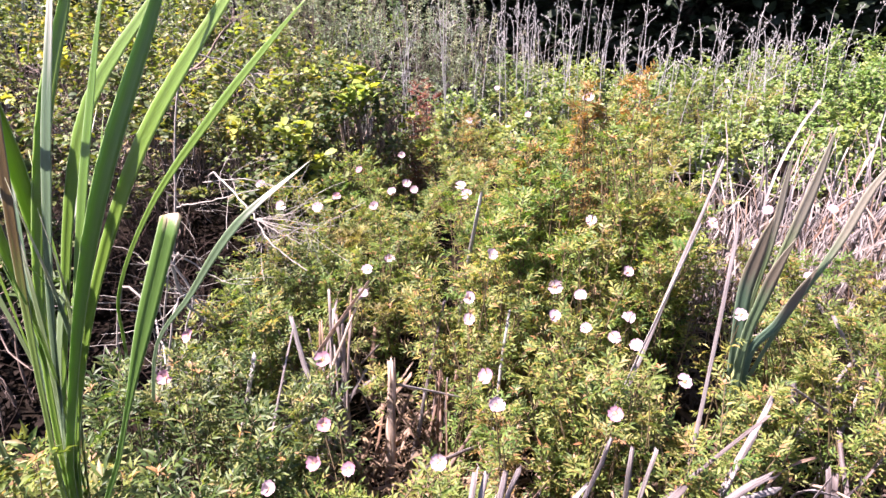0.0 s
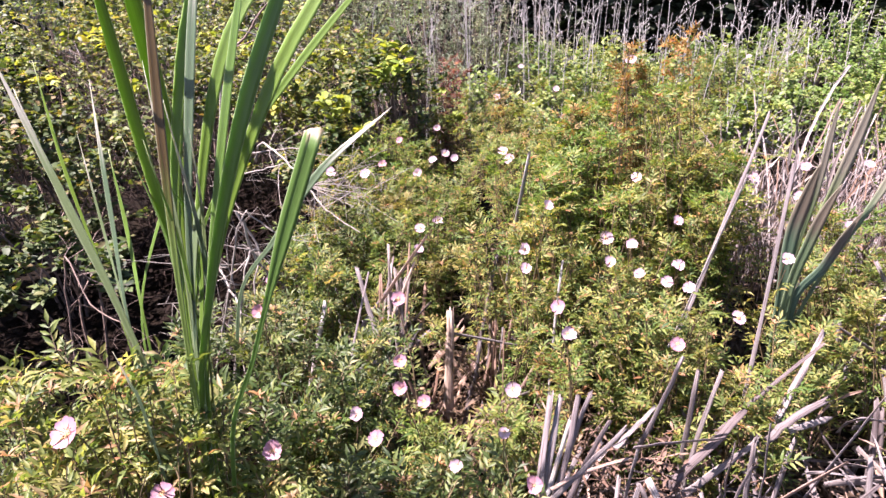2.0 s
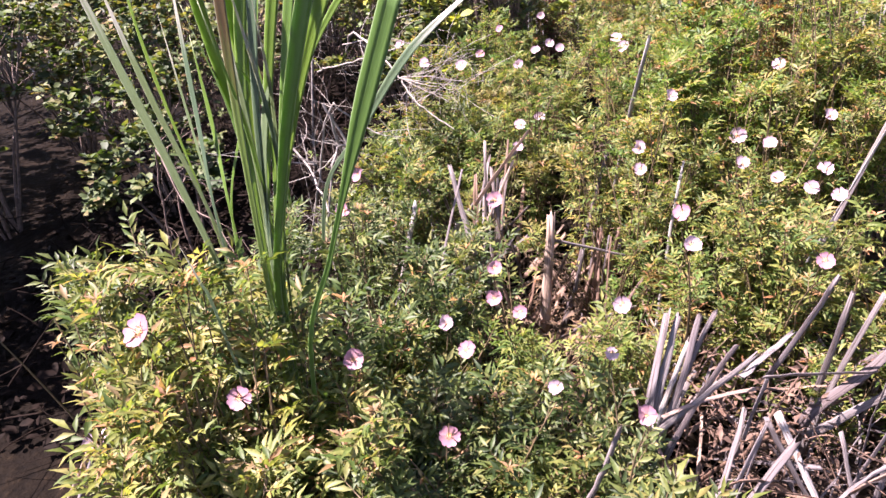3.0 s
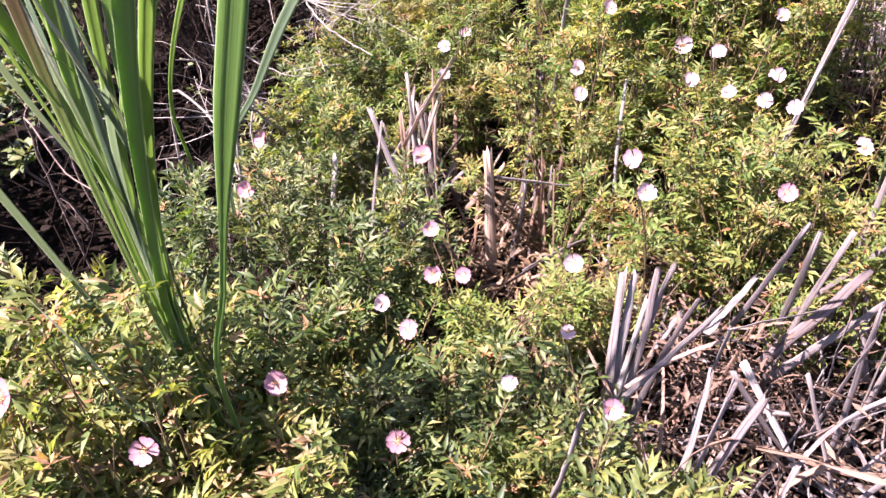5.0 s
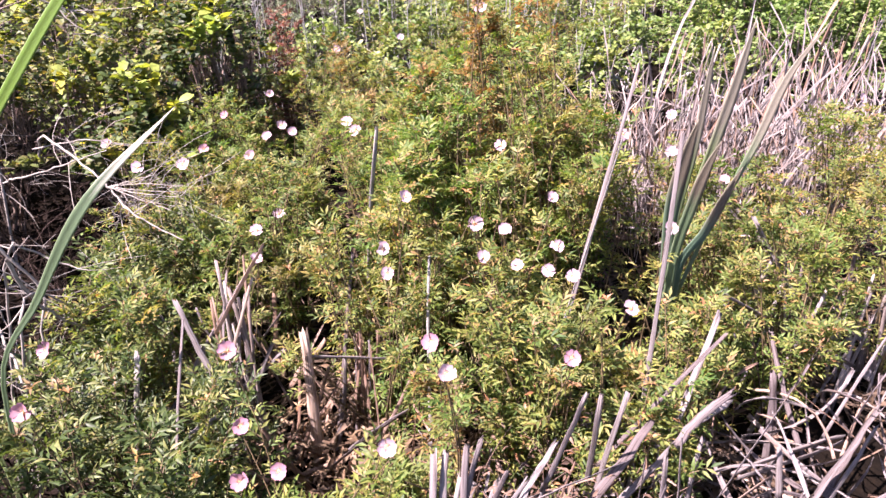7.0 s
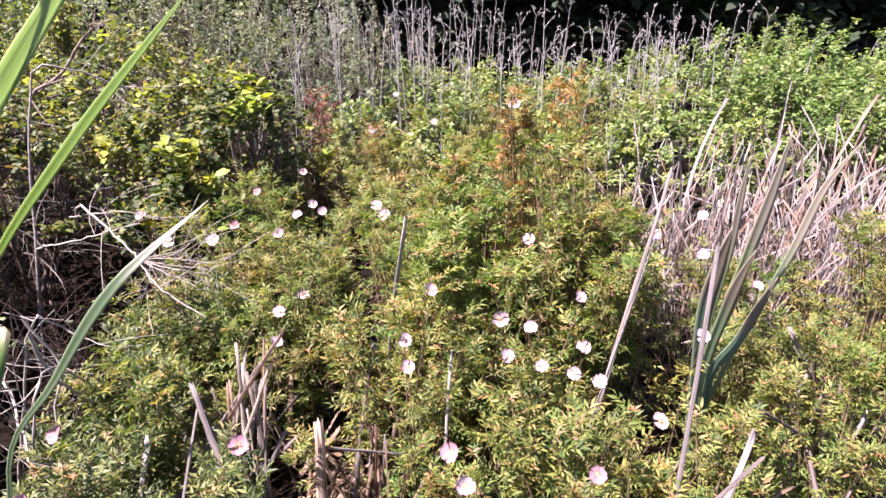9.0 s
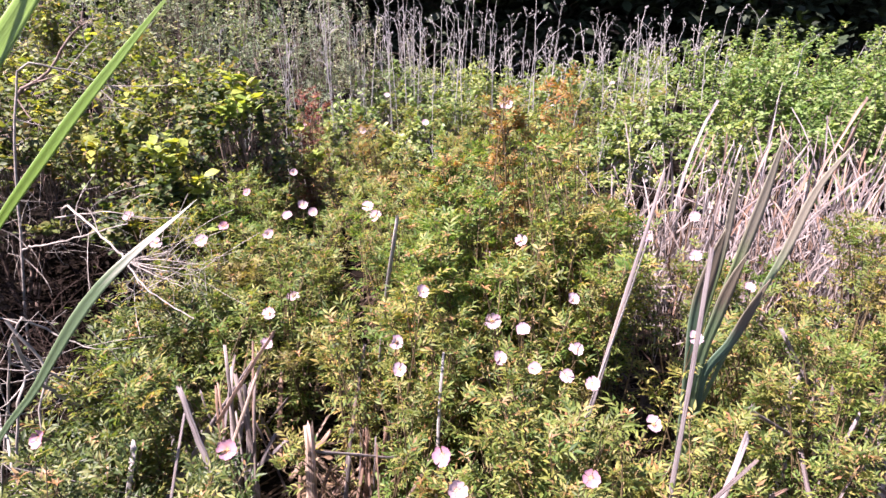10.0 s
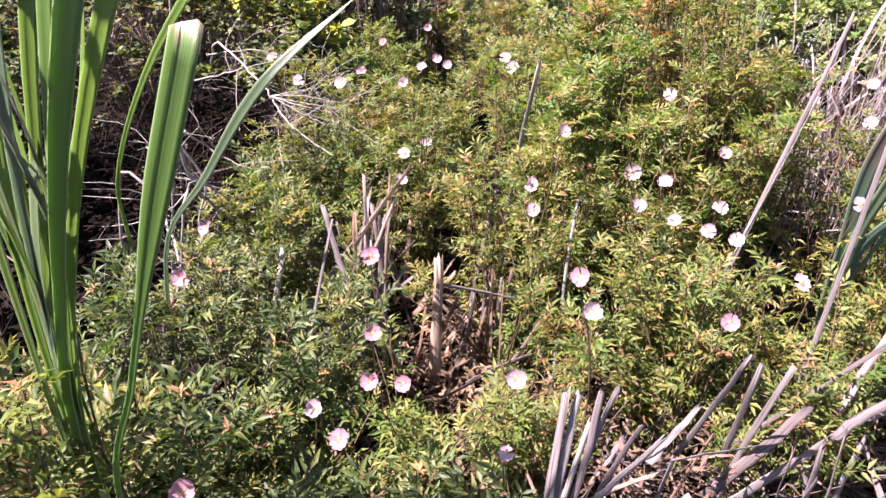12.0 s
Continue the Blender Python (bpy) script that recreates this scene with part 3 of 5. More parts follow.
for n, (x, y, r, k) in enumerate(((-0.84, 2.20, 0.24, 26), (-0.62, 2.70, 0.22, 24), (-0.56, 2.12, 0.2, 34), (-0.8, 2.5, 0.2, 22), (-0.10, 2.42, 0.26, 36), (0.22, 2.42, 0.26, 38), (0.44, 2.66, 0.24, 30), (0.95, 2.58, 0.28, 34), (1.38, 2.68, 0.34, 40), (1.72, 2.95, 0.3, 30), (-0.42, 2.98, 0.26, 32), (-0.08, 2.95, 0.28, 38), (0.32, 3.05, 0.32, 92), (0.68, 3.0, 0.28, 36))):
    rose_bush(x, y, r, k, 130 + n, fill=0.2 if n == 12 else 0.0, leafy=1.1 if n == 12 else 1.0, **(dict(tone="lush", label="tall wild rose bush with fresh green leaves") if n in (11, 12) else dict(tone="deep", label="wild rose bush with deep green pinnate leaves") if n in (0, 2) else {}))
for n, (x, y, r, k) in enumerate(((-0.80, 3.30, 0.28, 30), (-0.42, 3.52, 0.32, 36), (-0.02, 3.60, 0.34, 42), (0.38, 3.62, 0.34, 42), (0.72, 3.52, 0.28, 30), (-0.62, 4.15, 0.38, 38), (-0.10, 4.30, 0.42, 44), (0.42, 4.35, 0.42, 44), (0.86, 4.30, 0.36, 34), (-0.45, 5.15, 0.48, 44), (0.28, 5.20, 0.50, 46), (0.98, 5.25, 0.46, 42))):
    rose_bush(x, y, r, k, 160 + n)
for n, (x, y, r, k) in enumerate(((-0.2, 6.2, 0.6, 44), (0.75, 6.3, 0.6, 44), (1.6, 6.2, 0.6, 44), (2.2, 7.1, 0.6, 40))):
    rose_bush(x, y, r, k, 190 + n)
for n, (x, y, r, k) in enumerate(((-0.22, 3.26, 0.16, 18), (-0.25, 2.72, 0.16, 16), (0.08, 2.70, 0.16, 18), (-0.62, 3.0, 0.16, 16), (0.14, 2.16, 0.14, 14), (0.62, 3.3, 0.18, 20), (-0.5, 3.85, 0.22, 22), (0.15, 3.95, 0.24, 26), (0.6, 3.95, 0.22, 24), (1.16, 2.42, 0.18, 14), (1.1, 2.85, 0.2, 22), (-0.2, 1.62, 0.16, 16), (-0.82, 1.62, 0.16, 18))):
    rose_bush(x, y, r, k, 230 + n, 0.86)
for n, (x, y, r, k) in enumerate(((0.22, 2.80, 0.20, 44), (0.50, 2.86, 0.20, 44), (0.05, 3.05, 0.18, 34), (0.14, 2.95, 0.14, 26), (0.34, 2.72, 0.16, 30), (0.18, 2.70, 0.17, 34), (0.48, 2.68, 0.17, 36))):
    rose_bush(x, y, r, k, 250 + n, 0.9 if n < 5 else 1.12, "lush", "wild rose bush with fresh green leaves", fill=0.3, leafy=1.1)
for n, (x, y, r, k) in enumerate(((0.50, 2.50, 0.16, 16), (0.62, 2.36, 0.14, 12), (0.42, 1.98, 0.14, 14), (0.72, 2.2, 0.14, 12), (-0.55, 1.62, 0.14, 14), (-0.98, 1.70, 0.16, 16), (0.80, 2.38, 0.14, 10))):
    rose_bush(x, y, r, k, 270 + n, 0.62 if n < 2 else 0.85, fill=0.2)
for n, (x, y, r, k) in enumerate(((-0.85, 2.84, 0.20, 34), (-0.73, 3.06, 0.18, 28), (-0.93, 2.44, 0.18, 28), (-1.0, 1.58, 0.20, 50), (-1.12, 1.64, 0.13, 16), (-0.80, 1.53, 0.16, 40), (-0.52, 1.50, 0.16, 24), (-0.98, 1.95, 0.13, 16))):
    rose_bush(x, y, r, k, 290 + n, 0.9, "fresh" if n in (3, 5) else "deep", "wild rose bush with bright green pinnate leaves" if n in (3, 5) else "wild rose bush with deep green pinnate leaves", fill=0.2, big=1.15)
for n, (x, y, r, k) in enumerate(((-0.62, 4.62, 0.24, 34), (-0.85, 4.35, 0.22, 28), (-0.9, 3.75, 0.22, 28))):
    rose_bush(x, y, r, k, 310 + n, fill=0.2)
for n, (x, y, r, k) in enumerate(((-0.78, 1.22, 0.16, 44), (-0.62, 1.42, 0.13, 24), (-0.74, 1.15, 0.14, 14))):
    rose_bush(x, y, r, k, 330 + n, 0.97 if n < 2 else 0.86, "fresh", "low wild rose bush with bright yellow-green leaves", fill=0.2, big=1.2)
rose_bush(-0.47, 1.33, 0.17, 20, 320, 0.82, "deep", "wild rose bush with deep green pinnate leaves", fill=0.2, big=1.2)
for n, (x, y, r, k, hk) in enumerate(((0.08, 2.55, 0.15, 24, 1.0), (0.33, 2.53, 0.15, 26, 1.06), (0.52, 2.58, 0.12, 16, 1.0), (-0.75, 3.72, 0.24, 34, 1.2), (-1.0, 3.62, 0.22, 28, 1.12), (-0.92, 4.02, 0.25, 30, 1.3), (-0.48, 1.38, 0.16, 18, 0.86), (-0.30, 1.36, 0.14, 14, 0.80))):
    rose_bush(x, y, r, k, 340 + n, hk, fill=0.1)
rose_bush(0.32, 3.04, 0.17, 18, 210, 1.03, "rust", "wild rose bush with rust-red turning leaves")
rose_bush(-0.53, 5.05, 0.17, 20, 211, 1.5, "red", "low bush with withered dark red leaves", leafy=0.75)
for n, (x, y, r, k, hk) in enumerate(((0.46, 2.92, 0.10, 14, 1.08), (0.47, 2.84, 0.07, 10, 0.95), (0.27, 3.08, 0.10, 8, 1.06), (-0.18, 4.6, 0.13, 10, 1.3), (-0.06, 2.12, 0.10, 8, 0.9))):
    rose_bush(x, y, r, k, 212 + n, hk, "rust", "thin rose shoot with orange leaves")


# ---- reeds ----
def strap(path, width, twist, mat, name, parent=None, label="", blunt=False, cup=0.25, rag=0.0, seed=0, foot=0.8, neck=0.36):
    """A strap leaf along a path: shallow V across, narrowing to its tip; u across, v along."""
    rng = np.random.RandomState(seed)
    path = np.asarray(path, float)
    n = len(path)
    d = unit(np.gradient(path, axis=0))
    face = unit(np.array((0.1, -1.0, 0.15)))
    side0 = unit(np.cross(d, face))
    nrm = np.cross(side0, d)
    v, uv = [], []
    for i in range(n):
        t = i / (n - 1)
        w = width * (foot + (1 - foot) * (lambda q: q * q * (3 - 2 * q))(min(1.0, max(0.0, t - neck) / (0.42 if neck < 0.45 else 0.22)))) * (1.0 if blunt or t < 0.7 else max(0.03, 1 - ((t - 0.7) / 0.3) ** 1.6))
        a = twist * t
        s = side0[i] * math.cos(a) + nrm[i] * math.sin(a)
        u = np.cross(s, d[i])
        for k in (-1, -0.45, 0.45, 1):
            v.append(path[i] + s * k * w / 2 + u * cup * w * (k * k - 0.3) * 0.6 + rng.normal(0, rag, 3) + (d[i] * rng.normal(0, 0.006) if blunt and i == n - 1 else 0))
            uv.append((0.5 + 0.5 * k, t))
    v = np.array(v)
    q = np.array([(4 * i + j, 4 * i + j + 1, 4 * i + j + 5, 4 * i + j + 4) for i in range(n - 1) for j in range(3)])
    # a second skin gives the blade its thickness
    u = np.repeat(np.cross(side0, d), 4, 0) * width * 0.06
    v2 = v + u
    m = len(v)
    rim = [(4 * i, 4 * i + 4, m + 4 * i + 4, m + 4 * i) for i in range(n - 1)] + [(4 * i + 3, m + 4 * i + 3, m + 4 * i + 7, 4 * i + 7) for i in range(n - 1)]
    rim += [(4 * (n - 1) + j, 4 * (n - 1) + j + 1, m + 4 * (n - 1) + j + 1, m + 4 * (n - 1) + j) for j in range(3)]
    return link_mesh(name, np.r_[v, v2], [np.r_[q, q[:, ::-1] + m, np.array(rim)]], mat, parent, label, uv=np.r_[uv, uv])


def curve3(a, b, c, n):
    """Through a, b (near the middle) and c."""
    a, b, c = (np.asarray(p, float) for p in (a, b, c))
    h = np.linalg.norm(b - a) / (np.linalg.norm(b - a) + np.linalg.norm(c - b))
    k = (b - (1 - h) ** 2 * a - h * h * c) / (2 * h * (1 - h))
    t = np.linspace(0, 1, n)[:, None]
    return (1 - t) ** 2 * a + 2 * t * (1 - t) * k + t * t * c


cattail = thing("cattail", (-0.72, 1.45, 0), "tall green cattail with long strap leaves", "cattail")


def spline(pts, n):
    """A smooth way through all the points."""
    p = np.asarray(pts, float)
    p = np.r_[[2 * p[0] - p[1]], p, [2 * p[-1] - p[-2]]]
    k = np.r_[0, np.cumsum(np.sqrt(np.linalg.norm(np.diff(p, axis=0), axis=1)))]
    out = []
    for u in np.linspace(k[1], k[-2] - 1e-6, n):
        i = int(np.clip(np.searchsorted(k, u, "right") - 1, 1, len(p) - 3))
        t, a, b = (u - k[i]) / (k[i + 1] - k[i]), (p[i + 1] - p[i - 1]) / (k[i + 1] - k[i - 1]), (p[i + 2] - p[i]) / (k[i + 2] - k[i])
        s = k[i + 1] - k[i]
        out.append((2 * t**3 - 3 * t * t + 1) * p[i] + (t**3 - 2 * t * t + t) * s * a + (3 * t * t - 2 * t**3) * p[i + 1] + (t**3 - t * t) * s * b)
    return np.array(out)


def blade(points, width, plant=cattail, mat=BLADE, twist=0.5, label="", blunt=False, foot=None, root_width=0.42):
    """A strap leaf of a cattail, up through the points; its foot stands in the mud under the first."""
    o = np.array(plant.location)
    pts = [np.array(p, float) for p in points]
    root = np.array((*(0.5 * pts[0][:2] + 0.5 * o[:2]), -0.03))
    root = root if foot is None else np.array(foot)
    strap(spline([root, *pts], 30) - o, width, twist, mat, "leaf", plant, label, blunt, foot=root_width, neck=0.66 if blunt else 0.40)


blade(((-0.699, 1.459, 0.67), (-0.698, 1.504, 0.934), (-0.700, 1.48, 1.218), (-0.672, 1.406, 1.459), (-0.655, 1.35, 1.62)), 0.025, twist=0.25)
blade(((-0.698, 1.447, 0.698), (-0.696, 1.505, 0.96), (-0.682, 1.53, 1.242), (-0.661, 1.462, 1.512), (-0.65, 1.42, 1.66)), 0.029, twist=-0.2)
blade(((-0.684, 1.43, 0.70), (-0.668, 1.435, 0.998), (-0.652, 1.45, 1.246), (-0.637, 1.47, 1.467), (-0.628, 1.48, 1.6)), 0.019, mat=BLADE_BROWN, twist=0.2, label="leaf withered to dark brown in its upper half")
blade(((-0.681, 1.452, 0.719), (-0.660, 1.47, 1.031), (-0.619, 1.50, 1.307), (-0.582, 1.54, 1.529), (-0.565, 1.56, 1.62)), 0.020, mat=BLADE_GREY, twist=0.4, label="leaf with a bleached end")
blade(((-0.686, 1.447, 0.718), (-0.685, 1.492, 1.072), (-0.641, 1.545, 1.359), (-0.592, 1.599, 1.546), (-0.57, 1.62, 1.64)), 0.024, twist=-0.3)
blade(((-0.680, 1.446, 0.721), (-0.668, 1.47, 0.966), (-0.636, 1.52, 1.169), (-0.592, 1.608, 1.38)), 0.016, mat=BLADE_GREY, twist=0.7, label="short leaf with a white tip")
blade(((-0.700, 1.45, 0.705), (-0.658, 1.502, 1.054), (-0.56, 1.515, 1.37), (-0.45, 1.558, 1.527), (-0.40, 1.58, 1.59)), 0.024, twist=0.3)
blade(((-0.684, 1.448, 0.725), (-0.621, 1.442, 0.997), (-0.527, 1.458, 1.277), (-0.423, 1.505, 1.519), (-0.38, 1.53, 1.62)), 0.026, twist=-0.35)
blade(((-0.680, 1.455, 0.727), (-0.633, 1.465, 0.991), (-0.567, 1.472, 1.243), (-0.513, 1.495, 1.451), (-0.48, 1.51, 1.57)), 0.019, twist=0.5)
blade(((-0.677, 1.45, 0.717), (-0.628, 1.492, 1.022), (-0.481, 1.497, 1.329), (-0.323, 1.54, 1.547), (-0.27, 1.56, 1.61)), 0.026, twist=0.3)
blade(((-0.62, 1.405, 0.70), (-0.545, 1.398, 0.905), (-0.476, 1.397, 1.085), (-0.398, 1.405, 1.275)), 0.027, mat=BLADE_TORN, twist=0.15, label="green leaf with its end torn off", blunt=True, foot=(-0.69, 1.44, -0.03), root_width=0.3)
blade(((-0.73, 1.44, 0.62), (-0.745, 1.43, 0.80), (-0.80, 1.45, 1.02), (-0.90, 1.50, 1.28), (-0.945, 1.52, 1.40)), 0.020, mat=BLADE_GREY, twist=0.4, label="drooping grey-green leaf with a bleached tip")
blade(((-0.733, 1.36, 0.821), (-0.743, 1.36, 0.876), (-0.759, 1.36, 0.938)), 0.009, mat=BLADE_GREY, label="short drying leaf")
blade(((-1.06, 2.24, 0.60), (-1.0, 2.18, 0.80), (-0.838, 2.136, 1.054), (-0.62, 2.10, 1.29), (-0.45, 2.08, 1.455), (-0.37, 2.07, 1.53)), 0.024, mat=BLADE_TORN, twist=0.4, label="long leaf with a bleached tip", foot=(-1.1, 2.25, -0.03))
blade(((-0.836, 1.999, 0.686), (-0.707, 1.999, 0.879), (-0.56, 1.986, 1.061), (-0.387, 2.01, 1.196)), 0.023, mat=BLADE_GREY, twist=0.4, label="bent leaf with a bleached tip", foot=(-0.93, 2.0, -0.03))

for k in range(7):
    rng = np.random.RandomState(60 + k)
    a, lean = rng.uniform(-0.6, 1), rng.uniform(0.05, 0.24)
    mid = (-0.66 + a * lean * 0.45, 1.49 + rng.normal(0, 0.03), rng.uniform(1.0, 1.1))
    blade(((-0.69 + a * 0.015, 1.465 + rng.normal(0, 0.01), 0.70), mid, (mid[0] + a * lean * 0.6, mid[1] + rng.normal(0, 0.04), rng.uniform(1.2, 1.42))), rng.uniform(0.008, 0.013), mat=(BLADE, BLADE_GREY)[k % 2], twist=rng.uniform(0.2, 0.9))

REAR = thing("cattail", (-1.24, 2.15, 0), "green cattail clump with bleached leaf ends", "cattail")
blade(((-1.246, 2.12, 0.54), (-1.343, 2.15, 0.899), (-1.444, 2.2, 1.25)), 0.025, REAR, BLADE_GREY, 0.3)
blade(((-1.274, 2.15, 0.533), (-1.358, 2.2, 0.996), (-1.404, 2.25, 1.316)), 0.015, REAR, BLADE, 0.4)
blade(((-1.222, 2.1, 0.56), (-1.244, 2.18, 0.886), (-1.268, 2.27, 1.257)), 0.021, REAR, BLADE_GREY, 0.5)
blade(((-1.172, 2.1, 0.597), (-1.22, 2.2, 0.829), (-1.257, 2.26, 1.06)), 0.020, REAR, BLADE, 0.6)
blade(((-1.29, 2.2, 0.517), (-1.36, 2.3, 0.815), (-1.399, 2.35, 1.098)), 0.015, REAR, BLADE_GREY, 0.7)
blade(((-1.306, 2.3, 0.506), (-1.166, 2.4, 0.939), (-1.12, 2.49, 1.245)), 0.020, REAR, BLADE, 0.8)

RIGHT = thing("cattail", (0.74, 2.4, 0), "small grey-green cattail with dry brown leaf tips", "cattail")
blade(((0.722, 2.40, 0.50), (0.722, 2.40, 0.70), (0.750, 2.40, 0.845), (0.772, 2.40, 0.93)), 0.044, RIGHT, BLADE_DUSKY, 0.2, root_width=0.85)
blade(((0.735, 2.39, 0.50), (0.772, 2.38, 0.71), (0.80, 2.38, 0.80), (0.83, 2.38, 0.87)), 0.034, RIGHT, BLADE_DUSKY, 0.3, root_width=0.85)
blade(((0.76, 2.40, 0.48), (0.829, 2.40, 0.60), (0.885, 2.40, 0.72), (0.915, 2.40, 0.78)), 0.028, RIGHT, BLADE_DUSKY, 0.4, root_width=0.85)
blade(((0.745, 2.40, 0.54), (0.818, 2.40, 0.836), (0.864, 2.40, 1.022), (0.892, 2.40, 1.17)), 0.031, RIGHT, BLADE_DRY, 0.3, "leaf dried brown towards its tip", root_width=0.8)
blade(((0.745, 2.42, 0.54), (0.782, 2.42, 0.834), (0.796, 2.42, 1.01), (0.804, 2.42, 1.105)), 0.022, RIGHT, BLADE_DRY, 0.3, "leaf dried brown towards its tip")
blade(((0.80, 2.42, 0.46), (0.90, 2.45, 0.65), (1.0, 2.48, 0.82), (1.075, 2.5, 0.985), (1.165, 2.5, 1.115)), 0.027, RIGHT, BLADE_DRY, 0.5, "leaning leaf dried brown towards its tip", foot=(0.60, 2.36, -0.03))


def dead_stalk(a, b, width, mat=STRAW, drop=True, label="", bend=0.02):
    """A dead reed, flattened, split and fibrous, broken off above; its foot goes down into the mat of litter."""
    rng = np.random.RandomState(int(abs(a[0] * 7919 + a[2] * 104729 + b[1] * 1299)) % 99991)
    a, b = np.array(a), np.array(b)
    d = b - a
    if drop:
        steep = d[2] / (np.linalg.norm(d) + 1e-6)
        if steep > 0.35:
            a = a - d / d[2] * max(0.0, a[2] - 0.01) * 0.9 + (0, 0, -0.02)
            a = np.where(np.abs(a - b) > (0.5, 0.5, 9), b + np.sign(a - b) * 0.5, a)
    n = 9
    t = np.linspace(0, 1, n)[:, None]
    side = np.cross(b - a, (0, 0, 1.0)) + 1e-6
    c = (a + b) / 2 + unit(side) * rng.normal(0, bend) + rng.normal(0, bend * 0.5, 3)
    path = (1 - t) ** 2 * a + 2 * t * (1 - t) * c + t * t * b + rng.normal(0, width * 0.05, (n, 3))
    e = np.array(a)
    dd = unit(np.gradient(path, axis=0))
    s = unit(np.cross(dd, (rng.normal(0, 0.7), -1.0, 0.4 + rng.normal(0, 0.5))))
    u = np.cross(s, dd)
    k = 12
    w = np.arange(k) * 2 * np.pi / k
    flat = rng.uniform(0.16, 0.42)
    rib = 1 + 0.10 * np.cos(3 * w + rng.uniform(0, 6)) + 0.10 * rng.normal(0, 1, k)
    rad = width / 2 * (1.08 - 0.3 * t[:, 0] + rng.normal(0, 0.05, n))
    ring = (np.cos(w) * rib)[None, :, None] * s[:, None] + (np.sin(w) * rib * flat)[None, :, None] * u[:, None]
    v = path[:, None] + ring * rad[:, None, None] - e
    v[-1] += dd[-1] * rng.uniform(-0.6, 1.3, (k, 1)) * width * 0.9
    v[-2] += dd[-2] * rng.uniform(-0.5, 0.5, (k, 1)) * width * 0.5
    v = v.reshape(-1, 3)
    q = np.array([(i * k + j, i * k + (j + 1) % k, (i + 1) * k + (j + 1) % k, (i + 1) * k + j) for i in range(n - 1) for j in range(k)])
    uv = np.array([(abs(2 * j / k - 1), i / (n - 1) * np.linalg.norm(b - a) * 4) for i in range(n) for j in range(k)])
    caps = np.array([list(range(k))[::-1], list(range((n - 1) * k, n * k))])
    ob = link_mesh("dead_reed", v, [q, caps], mat, uv=uv)
    ob.location = e
    return tagged(ob, label or ("bleached dead reed stalk, broken off" if mat is STRAW else "brown dead reed stalk, split and fibrous"), "dead reed", "dead reeds in the thicket")


dead_stalk((-0.102, 2.8, 0.402), (-0.035, 2.84, 0.863), 0.016, GREY_STRAW, label="grey weathered reed stub")
dead_stalk((-0.296, 2.42, -0.041), (-0.158, 2.6, 0.567), 0.013)
dead_stalk((-0.641, 2.58, 0.177), (-0.785, 2.85, 0.402), 0.016)
dead_stalk((-0.318, 2.385, 0.388), (-0.098, 2.385, 0.340), 0.012, LIGHT_STRAW, drop=False, bend=0.004, label="pale reed lying across the stubs")
dead_stalk((-0.332, 2.36, 0.10), (-0.308, 2.38, 0.458), 0.030, TAN_STRAW, bend=0.006, label="broad tan reed stub, split and fibrous")
dead_stalk((-0.735, 2.2, 0.345), (-0.669, 2.21, 0.578), 0.018, GREY_STRAW, label="grey weathered reed stub")
dead_stalk((-0.283, 2.2, 0.148), (-0.081, 2.3, 0.202), 0.015)
dead_stalk((1.218, 2.75, 0.379), (1.099, 2.85, 0.506), 0.018)
dead_stalk((-0.578, 2.55, 0.393), (-0.442, 2.7, 0.555), 0.018)
dead_stalk((-0.547, 2.5, 0.342), (-0.524, 2.6, 0.559), 0.015)
dead_stalk((-0.544, 2.45, 0.19), (-0.474, 2.55, 0.514), 0.011)
dead_stalk((0.045, 2.4, 0.538), (0.055, 2.45, 0.607), 0.011, GREY_STRAW, label="grey weathered reed stub")
dead_stalk((-0.568, 1.95, 0.395), (-0.491, 2.05, 0.755), 0.007)
dead_stalk((-0.579, 2.1, 0.414), (-0.498, 2.15, 0.43), 0.016)
for k in range(11):
    rng = np.random.RandomState(1300 + k)
    x = rng.uniform(-0.60, -0.49)
    dead_stalk((x, 2.46 + rng.normal(0, 0.03), 0.0), (x + rng.normal(0.035, 0.03), 2.50 + rng.normal(0, 0.03), rng.uniform(0.46, 0.66)), rng.uniform(0.007, 0.015), (REED, REED, BROWN_STRAW)[k % 3], drop=False, bend=0.012, label="pale dead reed in a broken clump")
dead_stalk((-0.288, 2.40, 0.007), (-0.214, 2.42, 0.335), 0.014, LIGHT_STRAW)
dead_stalk((-0.233, 2.25, 0.151), (-0.066, 2.30, 0.211), 0.016, drop=False)
for k in range(14):
    rng = np.random.RandomState(1200 + k)
    x = rng.uniform(-0.20, -0.10)
    dead_stalk((x - 0.035 + rng.normal(0, 0.012), 2.45, -0.01), (x + rng.normal(0, 0.008), 2.46 + rng.normal(0, 0.03), rng.uniform(0.28, 0.43)), rng.uniform(0.006, 0.011), (BROWN_STRAW, BROWN_STRAW, STRAW)[k % 3], drop=False, bend=0.008, label="thin pinkish-brown dead reed stub")
dead_stalk((-0.184, 2.4, 0.051), (-0.17, 2.44, 0.36), 0.011, BROWN_STRAW)
dead_stalk((-0.243, 2.42, 0.055), (-0.16, 2.45, 0.372), 0.010, BROWN_STRAW)
dead_stalk((-0.175, 1.42, 0.411), (-0.126, 1.5, 0.508), 0.014, LIGHT_STRAW, drop=False, bend=0.003)
dead_stalk((-1.42, 1.36, 0.016), (-1.27, 1.49, 0.31), 0.010)
dead_stalk((-1.43, 1.25, -0.01), (-1.185, 1.43, 0.41), 0.012, TAN_STRAW, drop=False, bend=0.006, label="pale dead reed at the edge of the roses")
